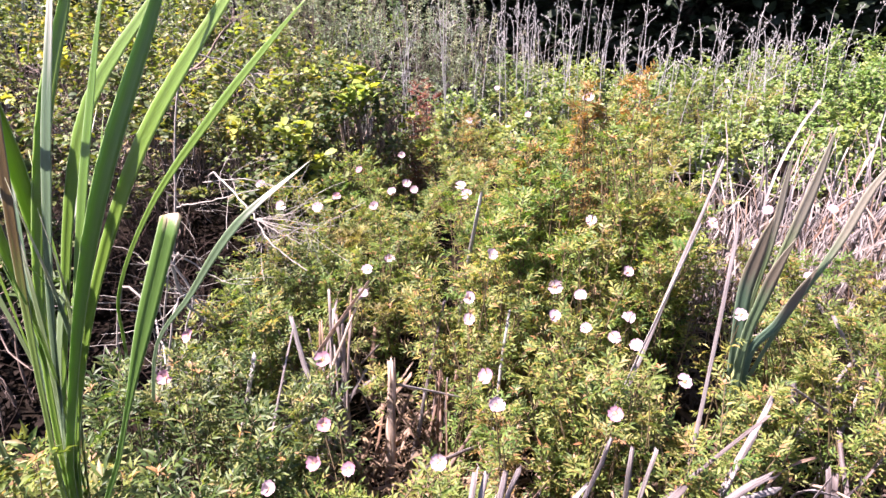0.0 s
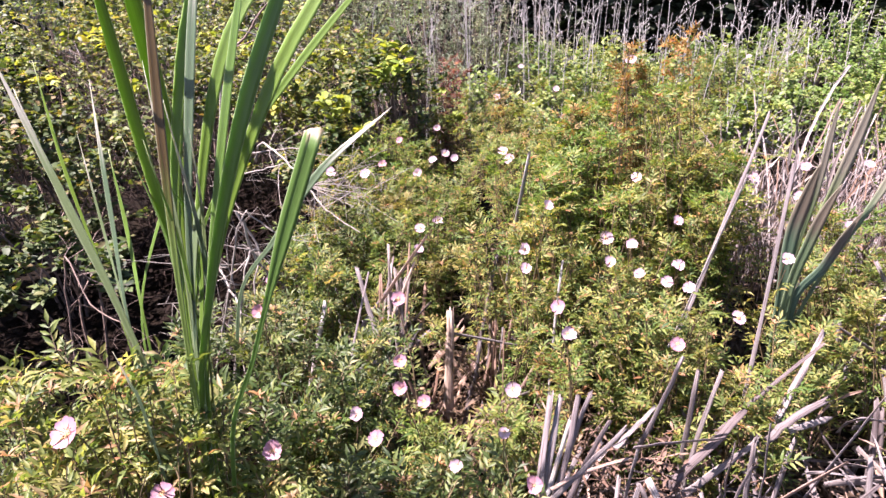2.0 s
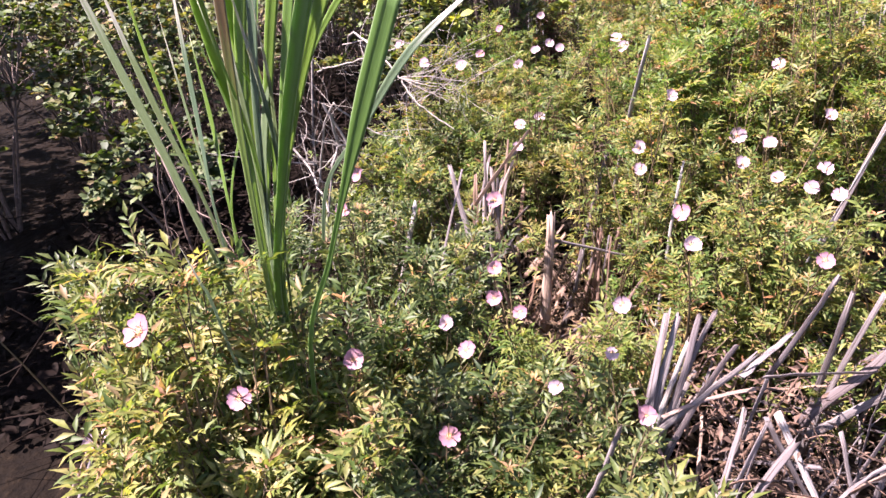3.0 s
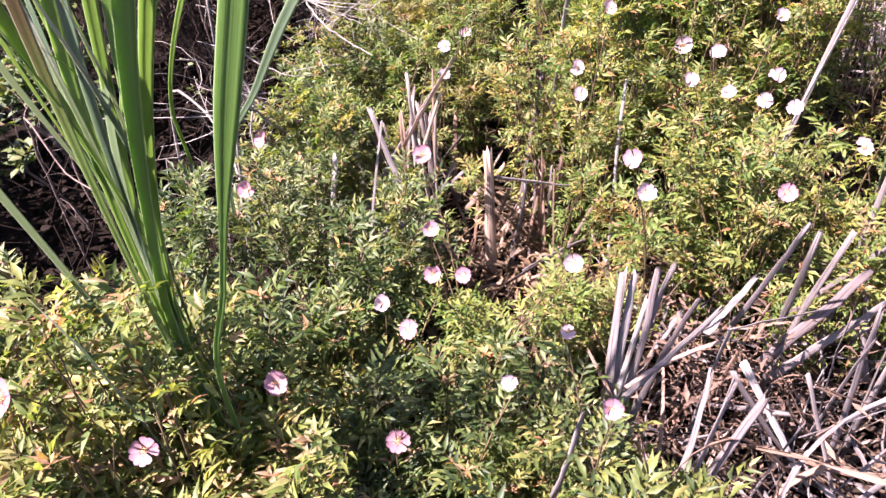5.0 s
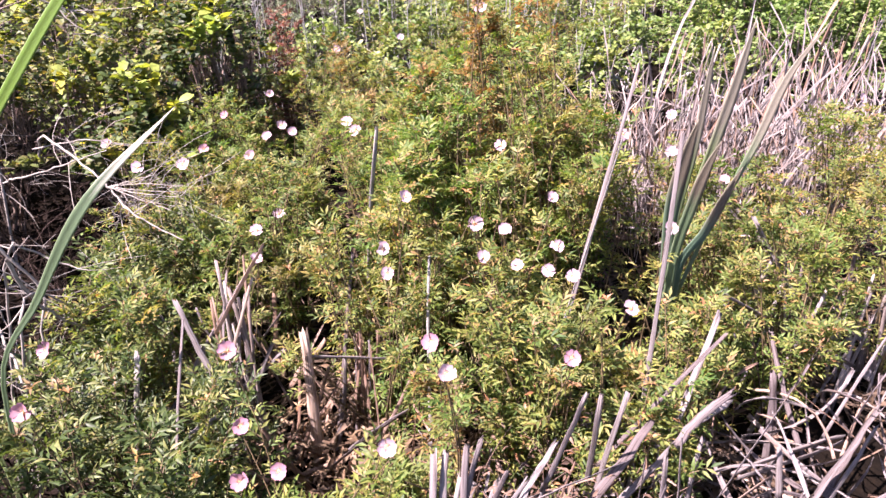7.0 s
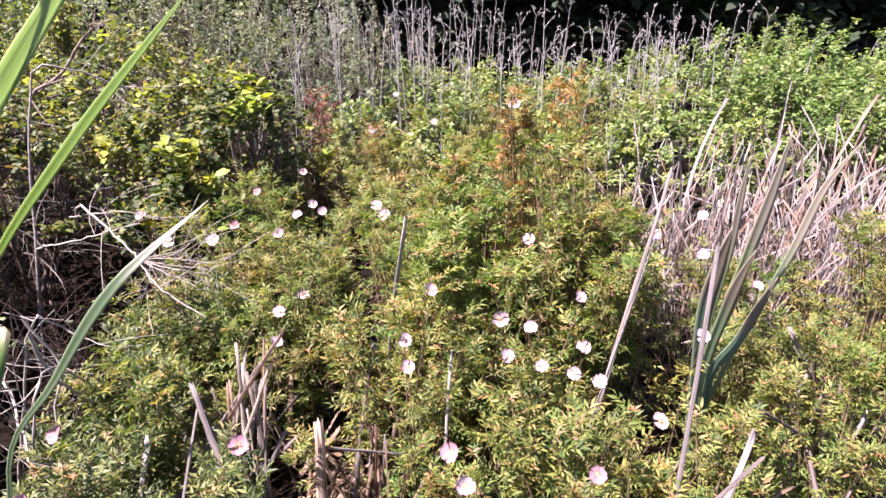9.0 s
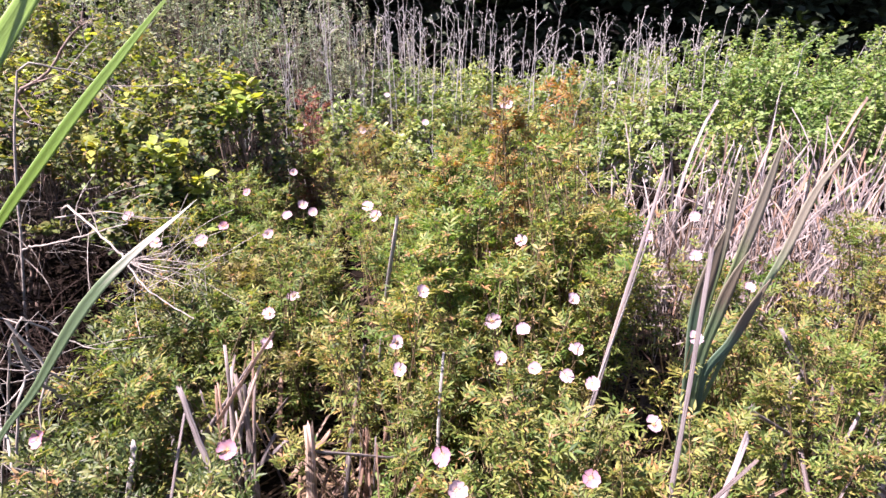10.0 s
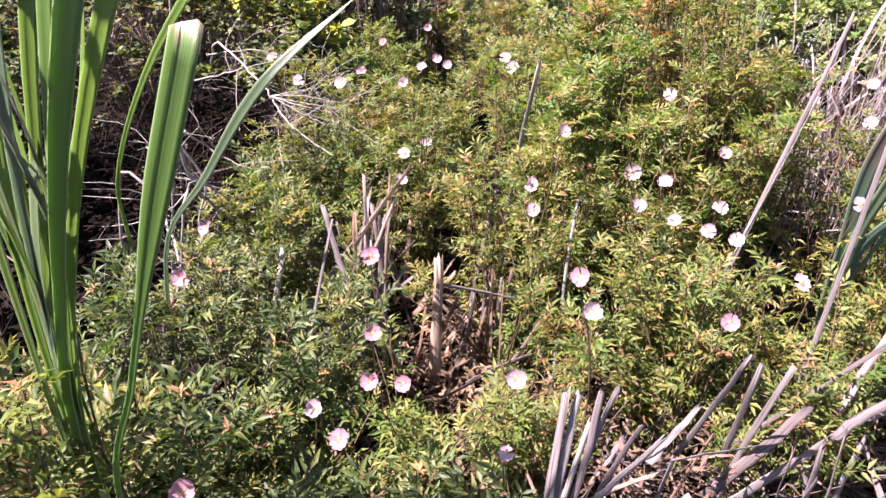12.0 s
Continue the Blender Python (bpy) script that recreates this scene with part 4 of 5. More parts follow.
dead_stalk((-0.515, 2.24, 0.41), (-0.583, 2.32, 0.643), 0.017, LIGHT_STRAW, drop=False, bend=0.004, label="pale slanting reed stub")
dead_stalk((-0.535, 2.385, 0.50), (-0.389, 2.50, 0.679), 0.013, TAN_STRAW, drop=False, bend=0.006, label="pale forked reed leaning on a broken clump")
dead_stalk((-0.56, 2.42, 0.30), (-0.43, 2.47, 0.60), 0.009, TAN_STRAW, drop=False, bend=0.006)
dead_stalk((0.30, 2.15, 0.42), (0.678, 2.573, 1.033), 0.013, LIGHT_STRAW, bend=0.004, label="long pale leaning reed stalk")
dead_stalk((0.325, 2.16, 0.42), (0.60, 2.47, 0.87), 0.010, GREY_STRAW, bend=0.004, label="grey reed stalk leaning beside a paler one")
dead_stalk((0.50, 2.02, 0.5), (0.55, 2.065, 1.012), 0.011, LIGHT_STRAW, bend=0.006, label="upright straw-coloured reed stalk")

# the broken reeds of the heap and beside it
for a, b, width, mat in (
    ((0.31, 1.90, 0.10), (0.294, 1.789, 0.619), 0.015, LIGHT_STRAW), ((0.30, 1.86, 0.12), (0.337, 1.776, 0.622), 0.018, LIGHT_STRAW),
    ((0.11, 1.72, 0.10), (0.17, 1.75, 0.46), 0.014, LIGHT_STRAW), ((0.165, 1.745, 0.45), (0.228, 1.70, 0.712), 0.013, STRAW),
    ((0.145, 1.70, 0.485), (0.375, 1.80, 0.43), 0.019, STRAW), ((-0.075, 1.62, 0.30), (-0.037, 1.75, 0.578), 0.020, STRAW),
    ((-0.066, 1.63, 0.32), (-0.013, 1.76, 0.571), 0.018, LIGHT_STRAW), ((-0.06, 1.63, 0.30), (0.027, 1.77, 0.557), 0.019, STRAW),
    ((-0.05, 1.64, 0.30), (0.055, 1.78, 0.563), 0.021, STRAW), ((-0.075, 1.60, 0.33), (0.01, 1.75, 0.52), 0.015, GREY_STRAW),
    ((-0.03, 1.62, 0.32), (0.09, 1.73, 0.52), 0.018, STRAW), ((-0.06, 1.60, 0.40), (0.12, 1.70, 0.53), 0.016, LIGHT_STRAW),
    ((-0.044, 1.60, 0.455), (0.13, 1.70, 0.452), 0.010, BROWN_STRAW), ((0.10, 1.68, 0.50), (0.20, 1.78, 0.53), 0.017, LIGHT_STRAW),
    ((0.42, 1.72, 0.02), (0.461, 1.773, 0.48), 0.026, LIGHT_STRAW), ((0.44, 1.73, 0.02), (0.567, 1.871, 0.36), 0.024, LIGHT_STRAW),
    ((0.40, 1.70, 0.02), (0.435, 1.78, 0.44), 0.020, STRAW), ((0.38, 1.72, 0.05), (0.40, 1.80, 0.42), 0.016, STRAW),
    ((0.25, 1.78, 0.30), (0.42, 1.84, 0.47), 0.024, STRAW), ((0.27, 1.76, 0.28), (0.46, 1.82, 0.41), 0.020, LIGHT_STRAW),
    ((0.48, 1.90, 0.24), (0.680, 2.051, 0.558), 0.021, STRAW), ((0.49, 1.91, 0.20), (0.66, 2.05, 0.47), 0.014, STRAW),
    ((0.50, 1.86, 0.38), (0.632, 1.890, 0.475), 0.021, STRAW), ((0.042, 1.50, 0.20), (0.135, 1.60, 0.461), 0.016, STRAW),
    ((0.03, 1.52, 0.20), (0.10, 1.62, 0.46), 0.016, STRAW), ((0.06, 1.50, 0.22), (0.191, 1.60, 0.426), 0.018, STRAW),
    ((0.07, 1.55, 0.15), (0.155, 1.66, 0.40), 0.014, STRAW), ((0.18, 1.70, 0.40), (0.30, 1.60, 0.16), 0.018, GREY_STRAW),
    ((0.15, 1.66, 0.42), (0.27, 1.64, 0.20), 0.015, STRAW), ((0.30, 1.70, 0.36), (0.36, 1.58, 0.12), 0.014, LIGHT_STRAW),
    ((0.68, 1.90, 0.212), (0.99, 1.95, 0.217), 0.021, LIGHT_STRAW), ((0.72, 1.74, 0.20), (0.967, 1.85, 0.387), 0.028, STRAW),
    ((0.74, 1.73, 0.16), (0.99, 1.86, 0.33), 0.022, LIGHT_STRAW), ((0.86, 2.02, 0.02), (0.854, 2.05, 0.36), 0.019, STRAW),
    ((0.885, 2.15, 0.132), (0.915, 1.90, 0.13), 0.016, LIGHT_STRAW), ((0.80, 1.92, 0.0), (0.805, 1.93, 0.20), 0.017, LIGHT_STRAW),
    ((1.36, 2.40, 0.0), (1.414, 2.50, 0.246), 0.018, LIGHT_STRAW), ((1.33, 2.40, 0.0), (1.36, 2.46, 0.21), 0.022, STRAW),
    ((0.862, 2.25, 0.31), (1.098, 2.45, 0.447), 0.013, LIGHT_STRAW), ((0.855, 2.28, 0.2), (0.857, 2.30, 0.457), 0.015, LIGHT_STRAW),
):
    dead_stalk(a, b, width * 0.86, mat, drop=False, bend=0.008)
dead_stalk((0.606, 2.1, 0.236), (0.794, 2.22, 0.437), 0.018, STRAW, drop=False, bend=0.008)
dead_stalk((0.589, 1.95, 0.343), (0.71, 2.0, 0.344), 0.017, LIGHT_STRAW, drop=False, bend=0.008)
dead_stalk((0.882, 2.3, 0.291), (0.868, 2.32, 0.426), 0.02, STRAW, drop=False, bend=0.008)
dead_stalk((0.95, 2.35, 0.223), (1.082, 2.45, 0.383), 0.023, REED, drop=False, bend=0.008)
dead_stalk((0.939, 2.1, 0.02), (0.93, 2.14, 0.259), 0.023, STRAW, drop=False, bend=0.008)
dead_stalk((0.658, 1.85, 0.26), (1.005, 1.95, 0.198), 0.018, LIGHT_STRAW, drop=False, bend=0.008)
dead_stalk((0.769, 1.95, 0.29), (0.822, 1.8, 0.266), 0.014, STRAW, drop=False, bend=0.008)
dead_stalk((0.828, 1.8, 0.207), (1.086, 1.95, 0.332), 0.017, REED, drop=False, bend=0.008)
dead_stalk((0.83, 1.78, 0.229), (0.981, 1.88, 0.292), 0.016, STRAW, drop=False, bend=0.008)
dead_stalk((0.731, 1.8, 0.231), (0.733, 1.83, 0.342), 0.015, LIGHT_STRAW, drop=False, bend=0.008)
dead_stalk((1.271, 2.3, 0.059), (1.323, 2.35, 0.177), 0.019, STRAW, drop=False, bend=0.008)
dead_stalk((1.344, 2.35, 0.151), (1.334, 2.4, 0.269), 0.019, REED, drop=False, bend=0.008)
dead_stalk((1.349, 2.3, 0.055), (1.419, 2.38, 0.214), 0.022, STRAW, drop=False, bend=0.008)
dead_stalk((1.327, 2.25, 0.099), (1.419, 2.3, 0.173), 0.025, LIGHT_STRAW, drop=False, bend=0.008)
dead_stalk((1.204, 2.3, 0.191), (1.315, 2.35, 0.231), 0.016, STRAW, drop=False, bend=0.008)


def litter(n, seed, xr, yr, zr, wr, length, lean, mats, label, group):
    """Fallen reeds heaped over one another."""
    rng = np.random.RandomState(seed)
    for k in range(n):
        x, y, z = rng.uniform(*xr), rng.uniform(*yr), rng.uniform(*zr)
        l = rng.uniform(*length)
        up = rng.uniform() < 0.6
        az, el = (rng.normal(0.5, 0.6), rng.normal(0.85, 0.25)) if up else (rng.uniform(0, 2 * np.pi), rng.normal(*lean))
        d = np.array((math.cos(az) * math.cos(el), math.sin(az) * math.cos(el) * 0.7, abs(math.sin(el)) + 0.02)) * l
        tagged(dead_stalk((x, y, z), tuple(np.array((x, y, z)) + d), rng.uniform(*wr), mats[rng.randint(len(mats))], drop=False, bend=0.01), label, "dead reed", group)

for k in range(16):
    rng = np.random.RandomState(1500 + k)
    x, y = rng.uniform(1.0, 1.36), rng.uniform(2.22, 2.42)
    dead_stalk((x, y, 0.0), (x + rng.normal(0.05, 0.05), y + rng.normal(0.04, 0.04), rng.uniform(0.28, 0.5)), rng.uniform(0.009, 0.016), (REED, STRAW, LIGHT_STRAW)[k % 3], bend=0.006)

litter(30, 31, (0.02, 1.1), (1.40, 1.95), (0.02, 0.33), (0.006, 0.017), (0.2, 0.45), (0.2, 0.25), (STRAW, STRAW, BROWN_STRAW), "fallen bleached reed in a tangled heap", "heap of fallen reeds")


def fallen_leaf(x, y, z, length, az, el, width, mat, seed):
    """A dead reed leaf, flat, kinked and curled, lying in the heap."""
    rng = np.random.RandomState(seed)
    d = np.array((math.cos(az) * math.cos(el), math.sin(az) * math.cos(el), math.sin(el))) * length
    k = d * rng.uniform(0.35, 0.65) + rng.normal(0, 0.10 * length, 3)
    ob = strap(curve3((0, 0, 0), k, d, 9), width, rng.normal(0, 1.6), mat, "dead_leaf", blunt=seed % 2 == 0, cup=0.6, rag=0.0014, seed=seed, foot=0.9)
    ob.location = (x, y, z)
    tagged(ob, "dry curled reed leaf in a tangled heap", "dead leaf", "heap of fallen reeds")


rng = np.random.RandomState(38)
for k in range(230):
    fallen_leaf(rng.uniform(-0.02, 1.2), rng.uniform(1.38, 2.1), 0.26 * rng.uniform() ** 1.5, rng.uniform(0.14, 0.42), rng.uniform(0, 6.28), abs(rng.normal(0.3, 0.4)), rng.uniform(0.003, 0.012), (STRAW, STRAW, BROWN_STRAW)[k % 3], k)
litter(20, 32, (-0.45, -0.1), (2.2, 2.6), (0.0, 0.06), (0.006, 0.014), (0.15, 0.4), (0.9, 0.4), (BROWN_STRAW,), "brown dead reed among the roses", "dead reeds in the thicket")
litter(16, 33, (-0.75, -0.4), (2.4, 2.8), (0.0, 0.2), (0.008, 0.018), (0.2, 0.4), (0.8, 0.5), (BROWN_STRAW, STRAW), "brown dead reed among the roses", "dead reeds in the thicket")
litter(8, 34, (0.85, 1.3), (1.9, 2.5), (0.0, 0.25), (0.007, 0.015), (0.25, 0.5), (0.8, 0.3), (STRAW, BROWN_STRAW), "dead reed beside the roses", "dead reeds in the thicket")


# the stand of dead reeds
def reed_meshes(count, seed):
    made = []
    for k in range(count):
        rng = np.random.RandomState(seed + k)
        lean = rng.normal(0.06, 0.10)
        path = curve3((0, 0, -0.03), (lean * 0.4 + rng.normal(0, 0.03), rng.normal(0, 0.05), 0.5), (lean + rng.normal(0, 0.12), rng.normal(0, 0.16), 1.0), 9)
        ob = strap(path, rng.uniform(0.006, 0.015), rng.normal(0, 0.9), (REED, REED, REED, STRAW, BROWN_STRAW)[k % 5], "reed", blunt=k % 2 == 0, cup=0.5, rag=0.0012, seed=k)
        made.append(ob.data)
        bpy.data.objects.remove(ob)
    return made


REEDS = reed_meshes(18, 900)


def reed_stand(x, y, rx, ry, n, seed, hr=(0.35, 0.72), lean=0.2, label="stand of bleached dead reeds"):
    rng = np.random.RandomState(seed)
    s = thing("reed_stand", (x, y, 0), label, "dead reeds", "dead reed stands")
    for k in range(n):
        a, q = rng.uniform(0, 6.28), math.sqrt(rng.uniform())
        ob = new("reed", REEDS[rng.randint(18)])
        ob.parent = s
        h = rng.uniform(*hr) * (1.35 if rng.uniform() < 0.07 else 1.0)
        low = rng.uniform() < 0.14
        tilt = rng.normal(1.1, 0.3) if low else rng.normal(lean * 0.6, 0.11)
        way = rng.uniform(0, 6.28) if low else rng.normal(0.3, 0.8)
        ob.matrix_basis = Matrix.Translation((rx * q * math.cos(a), ry * q * math.sin(a), rng.uniform(0.0, 0.30) if low else 0)) @ Matrix.Rotation(way, 4, "Z") @ Matrix.Rotation(tilt, 4, "Y") @ Matrix.Rotation(rng.uniform(-1.2, 1.2), 4, "Z") @ Matrix.Diagonal((h * rng.uniform(0.8, 1.3), h * rng.uniform(0.8, 1.3), h, 1))


reed_stand(1.25, 3.55, 0.42, 0.32, 230, 41)
reed_stand(1.85, 3.50, 0.42, 0.40, 280, 42)
reed_stand(2.45, 3.45, 0.45, 0.45, 210, 43)
reed_stand(1.75, 4.15, 0.60, 0.35, 110, 44, (0.45, 0.8), 0.15)
reed_stand(3.10, 3.55, 0.5, 0.45, 110, 45)
reed_stand(0.95, 3.75, 0.30, 0.30, 70, 46)
reed_stand(2.6, 4.1, 0.5, 0.3, 80, 47, (0.45, 0.8), 0.15)
reed_stand(2.2, 2.95, 0.35, 0.3, 80, 48, (0.3, 0.6))


# ---- shrubs ----
def shrub(name, x, y, r, h, shoots, leaf_mat, twig_mat, size, per, seed, label, category, group="", low=0.15, template=None, dome=0.55, accent=None, bare=0.0, thick=0.008, tuft=False):
    """A shrub: boughs from one root, each with twigs and its own leaves, over an uneven dome."""
    rng = np.random.RandomState(seed)
    s = thing(name, (x, y, 0), label, category, group)
    tv, tt = template or (BROAD_V, BROAD_T)
    boughs = max(3, shoots // 9)
    for b in range(boughs):
        wood, twigs, leaf, extra = Heap(), Heap(), Heap(), Heap()
        a = 2 * np.pi * (b + rng.uniform(-0.3, 0.3)) / boughs
        q = r * math.sqrt(rng.uniform(0.05, 0.9))
        fork = np.array((0.55 * q * math.cos(a), 0.55 * q * math.sin(a), h * rng.uniform(0.3, 0.5)))
        wood.tube(bow((0.05 * math.cos(a), 0.05 * math.sin(a), -0.03), fork, rng, 0.06, 6), np.linspace(thick, thick * 0.6, 6), 5)
        for k in range(shoots // boughs):
            aa, qq = a + rng.normal(0, 0.55), np.clip(q + rng.normal(0, 0.3 * r), 0, 1.05 * r)
            top = h * (1 - dome * (qq / r) ** 2) * rng.uniform(0.72, 1.04)
            e = np.array((qq * math.cos(aa), qq * math.sin(aa), max(low, top - (h * 0.45 * rng.uniform() if rng.uniform() < 0.35 else 0))))
            path = bow(fork, e, rng, 0.12, 6)
            twigs.tube(path, np.linspace(thick * 0.55, 0.0012, 6), 4)
            if rng.uniform() < bare:
                for _ in range(4):
                    o = path[rng.randint(2, 6)]
                    twigs.tube(bow(o, o + rng.normal(0, 0.12, 3) + (0, 0, 0.08), rng, 0.1, 4), np.linspace(0.0022, 0.0008, 4), 3)
                continue
            gold = accent and rng.uniform() < accent[1] and e[2] > 0.5 * h
            n = int((0.6 if gold else 1.0) * per * rng.uniform(0.6, 1.4))
            t = 1 - (0.22 if gold else 0.4 if tuft else 0.75) * rng.uniform(0, 1, n) ** 1.4
            i = np.clip((t * 5).astype(int), 0, 4)
            fr = (t * 5 - i)[:, None]
            o = path[i] * (1 - fr) + path[i + 1] * fr + rng.normal(0, size * 0.35, (n, 3))
            az = rng.uniform(0, 2 * np.pi, n)
            d = unit(np.stack([np.cos(az), np.sin(az), rng.uniform(-0.25, 0.9, n)], 1))
            up = unit(np.array((0, 0, 1.0)) + rng.normal(0, 0.45, (n, 3)))
            yy = unit(np.cross(up, d))
            (extra if gold else leaf).stamp(tv, tt, o, d, yy, np.cross(d, yy), size * (1.6 if gold else 1.0) * rng.uniform(0.65, 1.25, n))
        bough = wood.link("bough", twig_mat, s)
        if twigs.v:
            twigs.link("branchwork", twig_mat, bough)["kind"] = "stuff"
        if leaf.v:
            leaf.link("foliage", leaf_mat, bough)["kind"] = "stuff"
        if extra.v:
            extra.link("foliage", accent[0], bough, "bright yellow leaves")["kind"] = "stuff"
    return s


bay = dict(twig_mat=DARK_TWIG, tuft=True)
for n, (x, y, r, h, k, acc) in enumerate(((-1.35, 4.35, 0.5, 1.15, 100, 0.07), (-0.85, 4.75, 0.42, 1.25, 90, 0.16), (-1.95, 4.2, 0.55, 1.25, 100, 0.1), (-1.05, 3.95, 0.32, 0.9, 60, 0.2), (-1.6, 5.3, 0.6, 1.5, 120, 0.12), (-2.6, 5.0, 0.7, 1.6, 120, 0.15), (-2.3, 6.1, 0.7, 1.8, 120, 0.14), (-3.3, 5.6, 0.8, 1.9, 120, 0.1))):
    # leaf_mat gives each shrub the sunlit or the shaded leaf colour by its place
    shrub("bay_shrub", x, y, r, h, k, size=0.042, per=36, bare=0.10, dome=0.28, low=0.55, seed=300 + n, label="bayberry shrub with light put into its leaf colour and yellow-green young leaves", category="shrub", group="shrubs beside the roses", accent=(YELLOW_LEAF, acc), leaf_mat=BAY_SUNLIT if n > 3 or n == 0 else BAY_SHADED, **bay)
# tall ones far left are added out of view to shade the hollow
for n, (x, y, r, h, k) in enumerate(((-1.9, 2.8, 0.34, 0.66, 26), (-3.1, 3.0, 0.55, 1.5, 90), (-3.5, 4.1, 0.7, 1.3, 90), (-2.85, 1.75, 0.5, 1.5, 80), (-2.8, 2.42, 0.4, 1.45, 70), (-3.5, 2.2, 0.7, 2.0, 110), (-4.3, 2.7, 0.95, 3.0, 150), (-4.0, 3.6, 0.6, 1.3, 80), (-4.9, 4.3, 0.8, 1.7, 90), (-3.8, 1.5, 0.7, 2.2, 100), (-2.3, 3.3, 0.46, 1.0, 60), (-2.75, 3.9, 0.6, 1.15, 80))):
    shrub("bay_shrub", x, y, r, h, k, size=0.044, per=38, bare=0.05, dome=0.25, low=0.42, seed=320 + n, label="dense dark green bayberry shrub with shade in its colour; unseen ones added to shade ground", category="shrub", group="shrubs beside the roses", leaf_mat=BAY_SHADED, **bay)
for n, (x, y, r, h, k) in enumerate(((-2.1, 3.75, 0.35, 1.15, 34), (-1.05, 2.45, 0.25, 0.6, 8), (-1.75, 3.55, 0.42, 0.80, 28), (-2.45, 3.95, 0.45, 1.25, 44), (-1.45, 3.25, 0.3, 0.5, 12), (-1.6, 3.95, 0.4, 1.0, 32))):
    shrub("bare_shrub", x, y, r, h, k, WEED_LEAF, TWIG if n == 1 else SHADE_TWIG, 0.03, 6, 340 + n, "leafless tangle of pale dead twigs" if n == 1 else "leafless tangle of brown dead twigs, shade put into their colour", "dead shrub", "dead shrubs", bare=0.8, thick=0.003)
for n, (x, y, r, h, k) in enumerate(((-0.35, 7.3, 0.6, 1.75, 140), (-0.95, 7.2, 0.65, 2.15, 160), (-1.7, 6.9, 0.75, 2.5, 170), (0.25, 7.6, 0.5, 1.2, 90))):
    shrub("grey_shrub", x, y, r, h, k, GREY_LEAF, DARK_TWIG, 0.034, 56, 350 + n, "airy grey-green shrub with bare twigs", "shrub", "grey shrubs", template=(LEAFLET_V, LEAFLET_T), bare=0.08, thick=0.005)
for n, (x, y, r, h, k) in enumerate(((3.05, 4.75, 0.65, 1.0, 120), (3.8, 4.9, 0.75, 1.1, 130), (2.9, 5.7, 0.75, 1.1, 130), (3.9, 6.0, 0.85, 1.22, 130), (4.9, 5.4, 0.9, 1.2, 120), (3.0, 6.9, 0.8, 1.15, 100), (5.2, 6.8, 0.9, 1.25, 100), (4.1, 7.4, 0.9, 1.2, 90))):
    shrub("green_shrub", x, y, r, h, k, MOUND_LEAF, DARK_TWIG, 0.037, 62, 360 + n, "rounded bright green leafy shrub", "shrub", "mound of green shrubs")
for n, (x, y, r, h, k) in enumerate(((0.2, 7.2, 0.6, 0.95, 80), (1.0, 7.4, 0.6, 0.92, 80), (1.6, 5.3, 0.4, 0.75, 50), (2.25, 5.0, 0.42, 0.72, 60), (2.1, 6.0, 0.5, 0.78, 60), (0.6, 6.8, 0.5, 0.85, 60), (1.5, 7.0, 0.5, 0.85, 60), (-0.3, 6.4, 0.45, 0.85, 60), (0.2, 5.9, 0.45, 0.78, 50), (1.2, 6.1, 0.45, 0.78, 50), (2.2, 7.7, 0.6, 0.85, 60), (1.9, 8.0, 0.7, 0.8, 60), (0.4, 8.4, 0.8, 0.85, 60), (-2.6, 7.2, 1.0, 2.5, 140), (-3.9, 6.6, 1.0, 2.6, 140), (-5.1, 5.6, 1.0, 2.4, 120), (-5.4, 7.4, 1.1, 2.8, 120), (-3.9, 8.4, 1.1, 2.8, 120), (-1.5, 8.4, 0.9, 1.9, 100), (2.9, 8.6, 0.8, 0.8, 60), (-0.4, 9.4, 0.8, 0.9, 60), (0.9, 9.3, 0.8, 0.8, 60), (2.1, 9.3, 0.8, 0.8, 60), (3.4, 9.3, 0.8, 0.9, 60), (4.8, 8.9, 0.9, 1.0, 60), (6.2, 8.0, 1.0, 1.2, 70))):
    shrub("weed_clump", x, y, r, h, k, WEED_LEAF, FORB_STEM, 0.045, 26, 380 + n, "clump of pale green weeds and low shrubs", "weeds", "weeds before the wood")


# ---- bare branches ----
def dead_branch(points, radius, seed, twigs=8, mat=TWIG, label="bleached forked dead branch"):
    rng = np.random.RandomState(seed)
    pts = np.array(points, float)
    e = pts[0].copy()
    t = np.linspace(0, 1, 5 * len(pts))
    path = spline(pts, len(t)) - e + rng.normal(0, radius * 0.5, (len(t), 3))
    h = Heap()
    h.tube(path, np.linspace(radius, radius * 0.45, len(t)), 6)
    ob = h.link("dead_branch", mat)
    ob.location = e
    tw = Heap()
    for _ in range(twigs):
        i = rng.randint(2, len(t))
        d = rng.normal(0, 0.06, 3) + (0.04, 0, -0.01)
        p = bow(path[i], path[i] + d * 1.6, rng, 0.15, 5)
        tw.tube(p, np.linspace(radius * 0.4, 0.0009, 5), 4)
        for _ in range(3):
            q = p[rng.randint(1, 4)]
            tw.tube(bow(q, q + rng.normal(0, 0.06, 3), rng, 0.15, 4), np.linspace(radius * 0.22, 0.0007, 4), 3)
    if twigs:
        tw.link("branchwork", mat, ob)["kind"] = "stuff"
    return tagged(ob, label, "branch", "dead branches")


